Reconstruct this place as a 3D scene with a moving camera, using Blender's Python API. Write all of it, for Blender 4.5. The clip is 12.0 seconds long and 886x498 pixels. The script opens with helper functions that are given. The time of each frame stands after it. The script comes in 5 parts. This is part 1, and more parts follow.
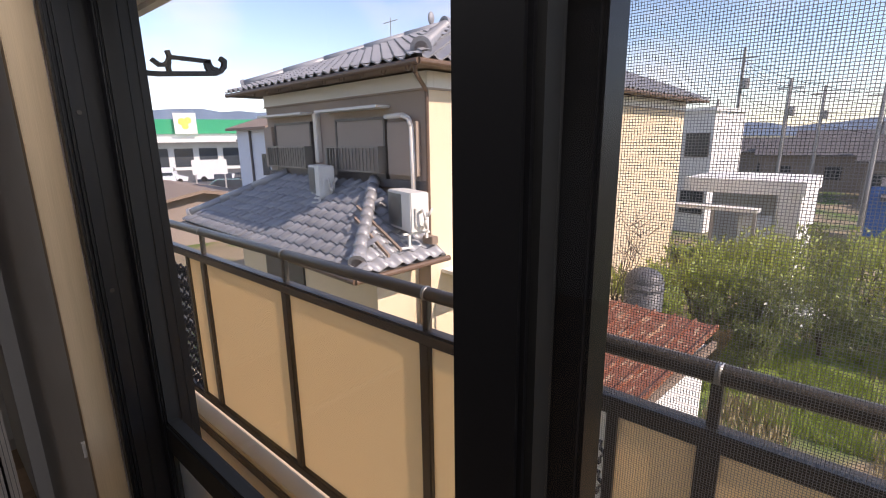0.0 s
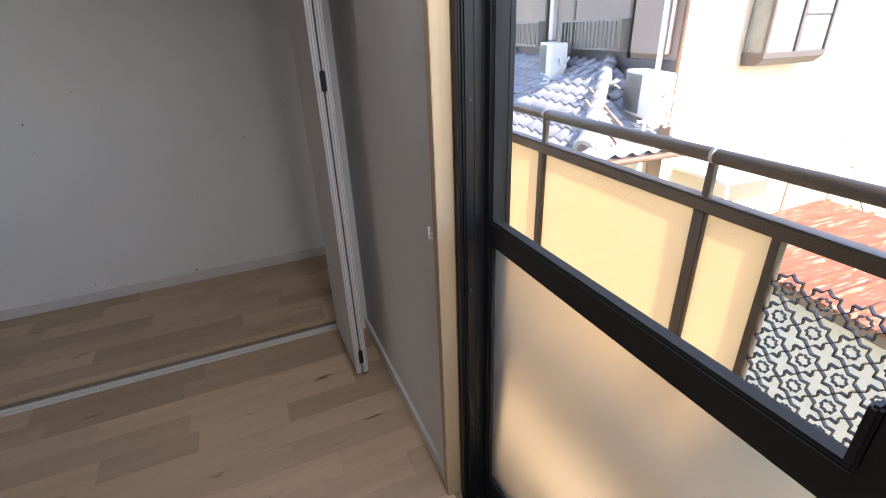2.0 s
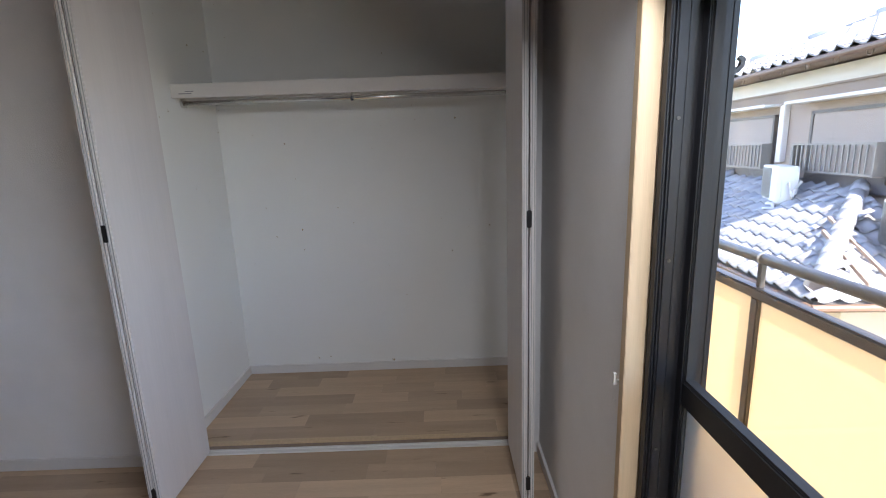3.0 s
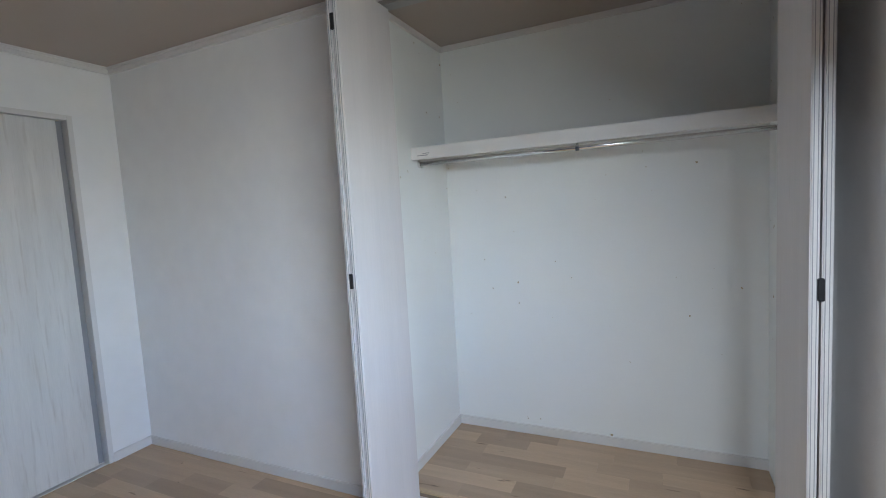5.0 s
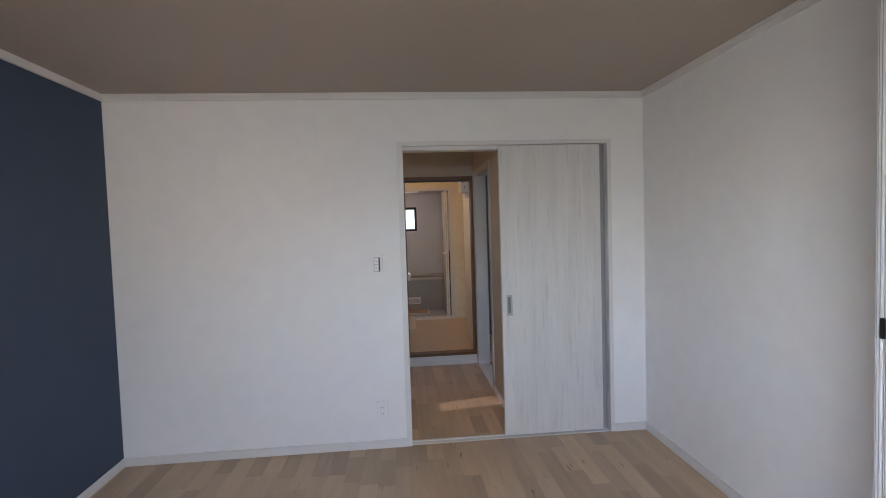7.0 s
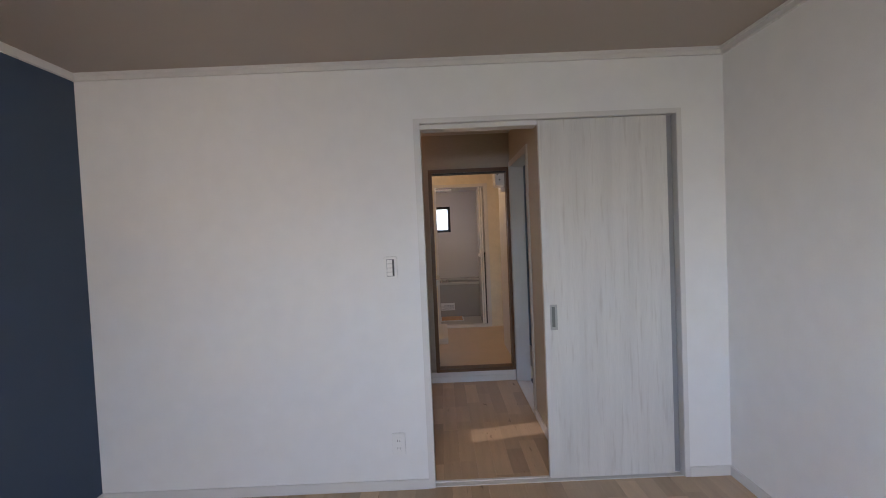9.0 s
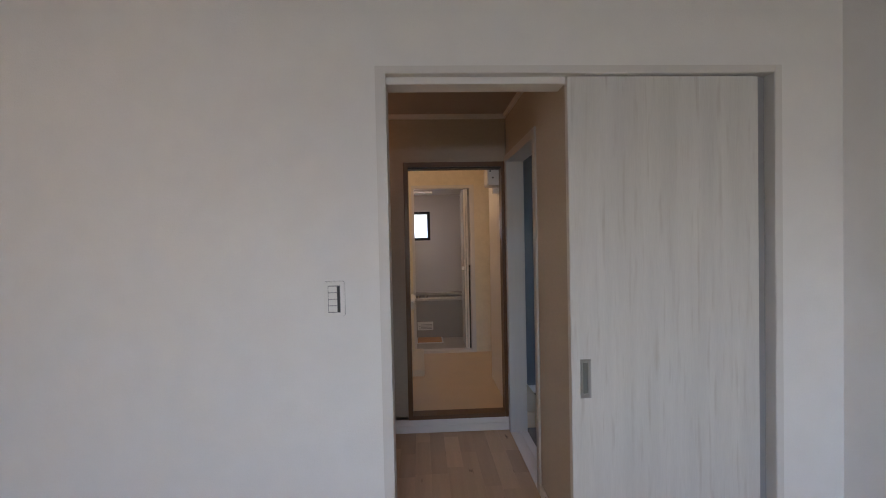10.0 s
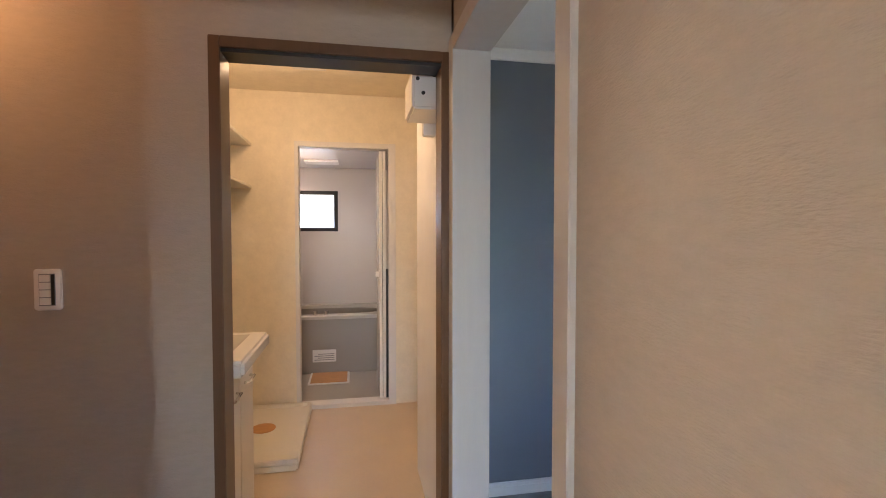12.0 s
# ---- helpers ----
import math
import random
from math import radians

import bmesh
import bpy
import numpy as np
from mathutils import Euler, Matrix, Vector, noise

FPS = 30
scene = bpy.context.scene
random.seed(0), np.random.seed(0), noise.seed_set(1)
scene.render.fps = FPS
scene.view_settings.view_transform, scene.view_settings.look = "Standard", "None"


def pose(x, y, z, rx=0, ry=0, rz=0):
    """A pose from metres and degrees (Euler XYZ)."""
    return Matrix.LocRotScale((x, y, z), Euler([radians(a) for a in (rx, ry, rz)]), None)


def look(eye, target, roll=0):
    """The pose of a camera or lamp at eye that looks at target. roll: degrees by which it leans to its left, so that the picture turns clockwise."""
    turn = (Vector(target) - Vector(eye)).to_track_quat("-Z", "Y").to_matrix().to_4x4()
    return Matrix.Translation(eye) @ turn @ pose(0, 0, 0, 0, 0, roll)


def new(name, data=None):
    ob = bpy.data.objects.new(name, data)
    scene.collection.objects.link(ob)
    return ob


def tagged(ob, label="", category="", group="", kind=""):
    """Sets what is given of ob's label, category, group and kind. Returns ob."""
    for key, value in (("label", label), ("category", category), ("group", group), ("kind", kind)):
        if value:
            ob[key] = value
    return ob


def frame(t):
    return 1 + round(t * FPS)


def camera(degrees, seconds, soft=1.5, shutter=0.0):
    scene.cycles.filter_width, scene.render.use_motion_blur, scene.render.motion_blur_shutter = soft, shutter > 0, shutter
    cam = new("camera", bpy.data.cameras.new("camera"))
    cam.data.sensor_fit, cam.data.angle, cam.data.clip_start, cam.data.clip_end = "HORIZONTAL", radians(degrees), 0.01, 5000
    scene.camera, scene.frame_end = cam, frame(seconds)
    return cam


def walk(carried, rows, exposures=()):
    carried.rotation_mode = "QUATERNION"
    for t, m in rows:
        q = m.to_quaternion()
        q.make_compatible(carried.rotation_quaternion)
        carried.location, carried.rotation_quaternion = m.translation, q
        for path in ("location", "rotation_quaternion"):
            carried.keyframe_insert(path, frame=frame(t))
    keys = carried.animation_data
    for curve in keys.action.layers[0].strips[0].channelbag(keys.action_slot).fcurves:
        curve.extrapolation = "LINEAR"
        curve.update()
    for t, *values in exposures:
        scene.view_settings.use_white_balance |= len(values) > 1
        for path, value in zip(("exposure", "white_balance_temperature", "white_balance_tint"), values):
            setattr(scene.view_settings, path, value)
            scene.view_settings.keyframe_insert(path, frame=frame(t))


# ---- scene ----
cam = camera(87.0, 12.0, soft=1.0)
PATH = [
    (0, (0.322, -0.457, 1.384), (-0.955, 1.012, 0.925), -0.8),
    (0.5, (0.329, -0.492, 1.268), (-0.927, 0.825, 0.441), 0.2),
    (1, (0.332, -0.519, 1.224), (-0.919, 0.696, 0.245), 0.3),
    (1.5, (0.299, -0.570, 1.226), (-1.069, 0.484, 0.218), -0.2),
    (2, (0.276, -0.685, 1.283), (-1.385, 0.015, 0.417), -2.1),
    (2.5, (0.312, -0.733, 1.356), (-1.572, -0.468, 0.741), -2.6),
    (2.7, (0.330, -0.729, 1.379), (-1.596, -0.592, 0.857), -2.3),
    (4.3, (0.385, -0.682, 1.400), (-1.575, -1.010, 1.170), -2.2),
    (4.5, (0.349, -0.69, 1.396), (-1.594, -1.118, 1.189), -2.2),
    (5, (0.235, -0.787, 1.406), (-1.567, -1.636, 1.23), -3.3),
    (5.5, (0.187, -0.863, 1.423), (-1.198, -2.299, 1.281), -3.5),
    (6, (0.161, -0.794, 1.459), (-0.61, -2.637, 1.362), -2.8),
    (6.5, (0.169, -0.72, 1.461), (-0.266, -2.671, 1.395), -1.8),
    (7, (0.117, -0.681, 1.467), (-0.059, -2.671, 1.376), -1.8),
    (7.5, (0.147, -0.673, 1.413), (0.057, -2.671, 1.355), -2.1),
    (7.7, (0.141, -0.676, 1.425), (0.08, -2.674, 1.361), -2.1),
    (9.3, (-0.01, -1.487, 1.417), (-0.017, -3.485, 1.347), -2.5),
    (9.5, (0.007, -1.673, 1.434), (-0.061, -3.671, 1.374), -2.3),
    (10, (-0.018, -2.155, 1.438), (-0.115, -4.152, 1.395), -1.2),
    (10.5, (-0.102, -2.637, 1.425), (-0.289, -4.627, 1.372), -1.2),
    (11, (-0.205, -3.136, 1.383), (-0.409, -5.125, 1.305), -0.8),
    (11.2, (-0.224, -3.325, 1.392), (-0.456, -5.31, 1.299), -1.2),
    (11.5, (-0.272, -3.599, 1.393), (-0.537, -5.58, 1.321), -0.5),
    (12, (-0.336, -4.049, 1.397), (-0.713, -6.012, 1.331), 0.0),
]
EXPOSURE = [(0.0, 0.75, 7100, 26), (0.5, 1.3, 6900, 24), (1.0, 1.9, 6800, 22), (1.5, 2.35, 6900, 22), (2.0, 2.5, 6600, 21), (2.5, 2.65, 6500, 21),
            (4.5, 3.45, 5850, 13), (5.5, 3.65, 5800, 13), (6.0, 3.5, 5850, 15), (6.5, 3.55, 6150, 18), (7.5, 3.55, 6300, 18), (9.5, 3.4, 6450, 20),
            (10.5, 3.25, 6600, 20), (11.0, 3.3, 6500, 18), (11.5, 3.85, 7000, 17), (12.0, 4.8, 6600, 18)]
walk(cam, [(t, look(eye, target, roll)) for t, eye, target, roll in PATH], EXPOSURE)

# ---- world, sun, exposure ----
SUN = Vector((1.0, 0.19, 0.80)).normalized()
world = bpy.data.worlds.new("world")
scene.world = world
world.use_nodes = True
wn, wl = world.node_tree.nodes, world.node_tree.links
wn.clear()
sky = wn.new("ShaderNodeTexSky")
sky.sky_type, sky.sun_disc = "NISHITA", False
sky.sun_elevation, sky.sun_rotation = math.asin(SUN.z), math.atan2(SUN.x, SUN.y)
sky.air_density, sky.dust_density, sky.ozone_density = 1.0, 0.15, 3.0
wtc, wmap = wn.new("ShaderNodeTexCoord"), wn.new("ShaderNodeMapping")
wmap.inputs["Scale"].default_value = (1, 1, 2.6)
cloud, ramp, wmix = wn.new("ShaderNodeTexNoise"), wn.new("ShaderNodeValToRGB"), wn.new("ShaderNodeMix")
cloud.inputs["Scale"].default_value, cloud.inputs["Detail"].default_value = 2.6, 7
ramp.color_ramp.elements[0].position, ramp.color_ramp.elements[1].position = 0.50, 0.80
wmix.data_type = "RGBA"
wmix.inputs["B"].default_value = (4.6, 4.75, 5.0, 1)
wbg, wout = wn.new("ShaderNodeBackground"), wn.new("ShaderNodeOutputWorld")
wbg.inputs["Strength"].default_value = 0.15
wl.new(wtc.outputs["Generated"], wmap.inputs["Vector"])
wl.new(wmap.outputs[0], cloud.inputs["Vector"])
wl.new(cloud.outputs["Fac"], ramp.inputs[0])
wl.new(ramp.outputs[0], wmix.inputs["Factor"])
wl.new(sky.outputs[0], wmix.inputs["A"])
wl.new(wmix.outputs["Result"], wbg.inputs["Color"])
wl.new(wbg.outputs[0], wout.inputs[0])

sun = new("sun", bpy.data.lights.new("sun", "SUN"))
sun.data.energy, sun.data.angle, sun.data.color = 3.3, radians(0.6), (1.0, 0.93, 0.82)
sun.matrix_world = look(SUN * 20, (0, 0, 0))


def lamp(name, xyz, watts, colour, radius=0.06):
    ob = new(name, bpy.data.lights.new(name, "POINT"))
    ob.data.energy, ob.data.color, ob.data.shadow_soft_size = watts, colour, radius
    ob.location = xyz
    return ob


# fill lamp added just inside the balcony window to boost the sky's light
sky_fill = new("window_sky_fill", bpy.data.lights.new("window_sky_fill", "AREA"))
sky_fill.data.shape, sky_fill.data.size, sky_fill.data.size_y = "RECTANGLE", 1.40, 0.25
sky_fill.data.energy, sky_fill.data.color, sky_fill.data.spread = 3.2, (0.88, 0.97, 1.0), radians(180)
sky_fill.matrix_world = look((0.18, -0.395, 1.72), (0.18, -1.385, 0.15))
lamp("hall_bulb", (0.86, -5.34, 2.16), 0.30, (1.0, 0.50, 0.21))
lamp("lavatory_bulb", (0.80, -4.25, 2.20), 0.095, (1.0, 0.66, 0.38))
lamp("washroom_bulb", (0.05, -6.45, 2.22), 0.56, (1.0, 0.70, 0.42))
lamp("bathroom_bulb", (0.30, -8.3, 1.93), 0.34, (1.0, 0.76, 0.58))


# ---- materials ----
def mat(name, base, rough=0.5, metal=0.0, var=0.08, scale=3.0, fine=60.0, bump=0.0, bscale=120.0,
        stretch=(1, 1, 1), rand=0.0, spec=0.5, dark=None, dark_at=(0.62, 0.72), dark_scale=8.0, dark_stretch=None):
    m = bpy.data.materials.new(name)
    m.use_nodes = True
    n, l = m.node_tree.nodes, m.node_tree.links
    b = n["Principled BSDF"]
    b.inputs["Metallic"].default_value, b.inputs["Roughness"].default_value = metal, rough
    b.inputs["Specular IOR Level"].default_value = spec
    tc, mp = n.new("ShaderNodeTexCoord"), n.new("ShaderNodeMapping")
    mp.inputs["Scale"].default_value = stretch
    info = n.new("ShaderNodeObjectInfo")
    add = n.new("ShaderNodeVectorMath")
    add.operation = "MULTIPLY_ADD"
    comb = n.new("ShaderNodeCombineXYZ")
    for k in range(3):
        l.new(info.outputs["Random"], comb.inputs[k])
    l.new(comb.outputs[0], add.inputs[0])
    add.inputs[1].default_value = (37.0 if rand else 0.0,) * 3
    l.new(tc.outputs["Object"], add.inputs[2])
    l.new(add.outputs[0], mp.inputs["Vector"])
    n1, n2 = n.new("ShaderNodeTexNoise"), n.new("ShaderNodeTexNoise")
    n1.inputs["Scale"].default_value, n2.inputs["Scale"].default_value = scale, fine
    n1.inputs["Detail"].default_value, n2.inputs["Detail"].default_value = 5, 3
    for q in (n1, n2):
        l.new(mp.outputs[0], q.inputs["Vector"])
    s = n.new("ShaderNodeMath")
    s.operation = "MULTIPLY_ADD"
    l.new(n1.outputs["Fac"], s.inputs[0])
    s.inputs[1].default_value = 0.65
    s2 = n.new("ShaderNodeMath")
    s2.operation = "MULTIPLY"
    s2.inputs[1].default_value = 0.35
    l.new(n2.outputs["Fac"], s2.inputs[0])
    l.new(s2.outputs[0], s.inputs[2])
    rg = n.new("ShaderNodeMapRange")
    rg.inputs["From Min"].default_value, rg.inputs["From Max"].default_value = 0.28, 0.72
    rg.inputs["To Min"].default_value, rg.inputs["To Max"].default_value = 1 - var, 1 + var
    l.new(s.outputs[0], rg.inputs["Value"])
    val = rg.outputs[0]
    if rand:
        r2 = n.new("ShaderNodeMapRange")
        r2.inputs["To Min"].default_value, r2.inputs["To Max"].default_value = 1 - rand, 1 + rand
        l.new(info.outputs["Random"], r2.inputs["Value"])
        mm = n.new("ShaderNodeMath")
        mm.operation = "MULTIPLY"
        l.new(val, mm.inputs[0]), l.new(r2.outputs[0], mm.inputs[1])
        val = mm.outputs[0]
    vm = n.new("ShaderNodeVectorMath")
    vm.operation = "SCALE"
    vm.inputs[0].default_value = base
    l.new(val, vm.inputs["Scale"])
    colour = vm.outputs[0]
    if dark:
        mp2, n3, rp, mx = n.new("ShaderNodeMapping"), n.new("ShaderNodeTexNoise"), n.new("ShaderNodeMapRange"), n.new("ShaderNodeMix")
        mp2.inputs["Scale"].default_value = dark_stretch or stretch
        l.new(add.outputs[0], mp2.inputs["Vector"])
        l.new(mp2.outputs[0], n3.inputs["Vector"])
        n3.inputs["Scale"].default_value, n3.inputs["Detail"].default_value = dark_scale, 4
        rp.inputs["From Min"].default_value, rp.inputs["From Max"].default_value = dark_at
        l.new(n3.outputs["Fac"], rp.inputs["Value"])
        mx.data_type = "RGBA"
        l.new(rp.outputs[0], mx.inputs["Factor"])
        l.new(colour, mx.inputs["A"])
        mx.inputs["B"].default_value = (*dark, 1)
        colour = mx.outputs["Result"]
    l.new(colour, b.inputs["Base Color"])
    if bump:
        bn, bp = n.new("ShaderNodeTexNoise"), n.new("ShaderNodeBump")
        bn.inputs["Scale"].default_value, bn.inputs["Detail"].default_value = bscale, 4
        l.new(mp.outputs[0], bn.inputs["Vector"])
        l.new(bn.outputs["Fac"], bp.inputs["Height"])
        bp.inputs["Strength"].default_value, bp.inputs["Distance"].default_value = bump, 0.004
        l.new(bp.outputs[0], b.inputs["Normal"])
    return m


def glass(name, rough=0.0, tint=(1, 1, 1), gloss=1.0):
    """A thin pane: clear with a Fresnel gloss, or rough like pressed glass."""
    m = bpy.data.materials.new(name)
    m.use_nodes = True
    n, l = m.node_tree.nodes, m.node_tree.links
    n.clear()
    out, mix = n.new("ShaderNodeOutputMaterial"), n.new("ShaderNodeMixShader")
    gl, tr = n.new("ShaderNodeBsdfGlossy"), n.new("ShaderNodeBsdfTransparent")
    mix.inputs[0].default_value = 0.045 * gloss
    gl.inputs["Roughness"].default_value = 0.02
    tr.inputs["Color"].default_value = (*tint, 1)
    l.new(tr.outputs[0], mix.inputs[1]), l.new(gl.outputs[0], mix.inputs[2])
    l.new(mix.outputs[0], out.inputs[0])
    return m


def sheet(name, base, through_colour, amount=0.5, rough=0.35, bump=0.0, bscale=60):
    """A sheet that lets scattered light through: acrylic, frosted glass, leaves."""
    m = mat(name, base, rough, var=0.04, scale=1.5, fine=30, bump=bump, bscale=bscale)
    n, l = m.node_tree.nodes, m.node_tree.links
    mix, tr = n.new("ShaderNodeMixShader"), n.new("ShaderNodeBsdfTranslucent")
    tr.inputs["Color"].default_value = (*through_colour, 1)
    mix.inputs[0].default_value = amount
    l.new(n["Principled BSDF"].outputs[0], mix.inputs[1]), l.new(tr.outputs[0], mix.inputs[2])
    l.new(mix.outputs[0], n["Material Output"].inputs[0])
    return m


def frosted(name, rough, bump=0.3, bscale=200, scatter=0.25, tint=(0.9, 0.88, 0.85)):
    """Pressed glass: blurred view, some scatter and a gloss."""
    m = bpy.data.materials.new(name)
    m.use_nodes = True
    n, l = m.node_tree.nodes, m.node_tree.links
    n.clear()
    out, m1, m2 = n.new("ShaderNodeOutputMaterial"), n.new("ShaderNodeMixShader"), n.new("ShaderNodeMixShader")
    rf, tr, gl = n.new("ShaderNodeBsdfRefraction"), n.new("ShaderNodeBsdfTranslucent"), n.new("ShaderNodeBsdfGlossy")
    tc, nz, bp = n.new("ShaderNodeTexCoord"), n.new("ShaderNodeTexNoise"), n.new("ShaderNodeBump")
    nz.inputs["Scale"].default_value = bscale
    bp.inputs["Strength"].default_value, bp.inputs["Distance"].default_value = bump, 0.004
    l.new(tc.outputs["Object"], nz.inputs["Vector"]), l.new(nz.outputs["Fac"], bp.inputs["Height"])
    rf.inputs["Roughness"].default_value, rf.inputs["IOR"].default_value = rough, 1.12
    gl.inputs["Roughness"].default_value = 0.18
    rf.inputs["Color"].default_value = tr.inputs["Color"].default_value = (*tint, 1)
    l.new(bp.outputs[0], gl.inputs["Normal"])
    m1.inputs[0].default_value, m2.inputs[0].default_value = scatter, 0.06
    l.new(rf.outputs[0], m1.inputs[1]), l.new(tr.outputs[0], m1.inputs[2])
    l.new(m1.outputs[0], m2.inputs[1]), l.new(gl.outputs[0], m2.inputs[2])
    l.new(m2.outputs[0], out.inputs[0])
    return m


M_WALL = mat("white_wallpaper", (0.85, 0.84, 0.83), 0.75, var=0.03, scale=9, fine=200, bump=0.26, bscale=210)
M_HALL = mat("woven_wallpaper", (0.45, 0.402, 0.345), 0.8, var=0.06, scale=30, fine=220, bump=0.34, bscale=110, stretch=(0.9, 0.9, 3.0))
M_CLOSET = mat("speckled_wallpaper", (0.84, 0.85, 0.83), 0.8, var=0.02, scale=2, fine=150, bump=0.1, bscale=220,
               dark=(0.42, 0.33, 0.20), dark_at=(0.735, 0.745), dark_scale=26)
M_NAVY = mat("navy_wallpaper", (0.042, 0.066, 0.112), 0.7, var=0.04, scale=3, fine=200, bump=0.15, bscale=240)
M_NAVY2 = mat("blue_wallpaper", (0.135, 0.155, 0.185), 0.7, var=0.04, scale=3, fine=200, bump=0.15, bscale=240)
M_CEIL = mat("taupe_ceiling", (0.42, 0.36, 0.31), 0.62, var=0.02, scale=2, fine=160, bump=0.1, bscale=200)
M_TRIM = mat("white_trim", (0.72, 0.70, 0.68), 0.45, var=0.03, scale=4, fine=90)
M_TRIM_GREY = mat("greyed_trim", (0.56, 0.54, 0.515), 0.5, var=0.04, scale=4, fine=60, stretch=(8, 8, 0.6))
M_WASHWALL = mat("damask_wallpaper", (0.80, 0.73, 0.60), 0.7, var=0.07, scale=16, fine=60, bump=0.15, bscale=160)
M_FLORAL = mat("floral_wallpaper", (0.74, 0.66, 0.56), 0.7, var=0.05, scale=14, fine=60, bump=0.1, bscale=160,
               dark=(0.80, 0.725, 0.63), dark_at=(0.46, 0.60), dark_scale=22)
M_PLANK = mat("light_oak_plank", (0.48, 0.342, 0.228), 0.42, var=0.13, scale=2.5, fine=40, bump=0.06, bscale=60,
              stretch=(9, 0.8, 1), rand=0.20, dark=(0.15, 0.09, 0.05), dark_at=(0.68, 0.745), dark_scale=2.6, dark_stretch=(11, 1.7, 1))
M_JOINT = mat("floor_joint", (0.26, 0.185, 0.125), 0.7)
M_DOORWOOD = mat("whitewashed_wood", (0.68, 0.665, 0.64), 0.5, var=0.10, scale=2.2, fine=34, stretch=(9, 9, 0.5), bump=0.09, bscale=36,
                 dark=(0.52, 0.485, 0.45), dark_at=(0.56, 0.84), dark_scale=3.0, dark_stretch=(16, 16, 1.2))
M_FOLD = mat("pale_fold_door", (0.70, 0.67, 0.66), 0.5, var=0.06, scale=1.8, fine=18, stretch=(6, 6, 0.4), bump=0.03, bscale=30,
             dark=(0.60, 0.55, 0.52), dark_at=(0.68, 0.80), dark_scale=2.4, dark_stretch=(12, 12, 1))
M_CASING = mat("pine_casing", (0.54, 0.40, 0.25), 0.5, var=0.12, scale=3, fine=30, stretch=(26, 26, 0.7), bump=0.05, bscale=30)
M_BROWN = mat("brown_door_frame", (0.125, 0.062, 0.026), 0.38, var=0.14, scale=3, fine=40, stretch=(14, 14, 0.8), bump=0.05, bscale=40)
M_BLACKALU = mat("black_aluminium", (0.013, 0.013, 0.015), 0.40, metal=0.0, spec=0.30, var=0.10, scale=6, fine=120, bump=0.03)
M_BRONZE = mat("bronze_aluminium", (0.085, 0.075, 0.066), 0.38, metal=0.45, var=0.10, scale=8, fine=120)
M_SEAL = mat("rubber_seal", (0.012, 0.012, 0.012), 0.7)
M_CHROME = mat("chrome", (0.75, 0.74, 0.72), 0.16, metal=1.0, var=0.04)
M_STEEL = mat("brushed_steel", (0.42, 0.42, 0.41), 0.38, metal=0.9, var=0.06, fine=160)
M_BLACK = mat("black_plastic", (0.012, 0.012, 0.013), 0.45)
M_PLASTIC = mat("white_plastic", (0.88, 0.87, 0.85), 0.25, var=0.02)
M_GREYPLASTIC = mat("grey_plastic", (0.30, 0.30, 0.31), 0.4, var=0.03)
M_CERAMIC = mat("white_ceramic", (0.84, 0.82, 0.78), 0.12, var=0.015)
M_CABINET = mat("cream_cabinet", (0.76, 0.71, 0.62), 0.35, var=0.03)
M_VINYL = mat("beige_vinyl", (0.62, 0.49, 0.35), 0.36, var=0.05, scale=5, fine=70)
M_GREYFLOOR = mat("grey_plank_floor", (0.16, 0.145, 0.135), 0.45, var=0.16, scale=3, fine=30, stretch=(0.9, 8, 1))
M_BATHWALL = mat("bath_panel", (0.62, 0.59, 0.57), 0.25, var=0.015)
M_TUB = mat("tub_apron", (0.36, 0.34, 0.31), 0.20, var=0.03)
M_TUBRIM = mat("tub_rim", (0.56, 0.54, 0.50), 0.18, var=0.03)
M_BATHFLOOR = mat("bath_floor", (0.40, 0.37, 0.33), 0.3, var=0.05)
M_ORANGE = mat("orange_drain_cover", (0.55, 0.27, 0.09), 0.4, var=0.15, scale=10, stretch=(1, 8, 1))
M_LABEL = mat("paper_label", (0.78, 0.77, 0.75), 0.5)
M_INK = mat("label_print", (0.30, 0.30, 0.31), 0.6)
M_GLASS = glass("clear_glass")
M_FROST = frosted("frosted_glass", 0.55, scatter=0.05, tint=(0.84, 0.82, 0.76))
M_LAVGLASS = sheet("obscure_glass", (0.7, 0.7, 0.7), (0.84, 0.77, 0.68), 0.93, 0.3)
ln, ll = M_LAVGLASS.node_tree.nodes, M_LAVGLASS.node_tree.links
lmix, ltr = ln.new("ShaderNodeMixShader"), ln.new("ShaderNodeBsdfTransparent")
lmix.inputs[0].default_value = 0.18
lsrc = ln["Material Output"].inputs[0].links[0].from_socket
ll.new(lsrc, lmix.inputs[1]), ll.new(ltr.outputs[0], lmix.inputs[2])
ll.new(lmix.outputs[0], ln["Material Output"].inputs[0])
M_WINGLOW = sheet("milky_glass", (0.7, 0.72, 0.75), (0.95, 0.96, 0.98), 0.9, 0.3)
M_ACRYL = sheet("tan_acrylic", (0.68, 0.565, 0.40), (0.94, 0.775, 0.54), 0.72, 0.35)
M_SCREEN = mat("insect_screen", (0.34, 0.34, 0.345), 0.6)
M_CONCRETE = mat("cream_mortar", (0.58, 0.47, 0.32), 0.85, var=0.10, scale=4, fine=60, bump=0.2, bscale=90)
M_SOFFIT = mat("grey_soffit", (0.42, 0.42, 0.43), 0.8, var=0.04)
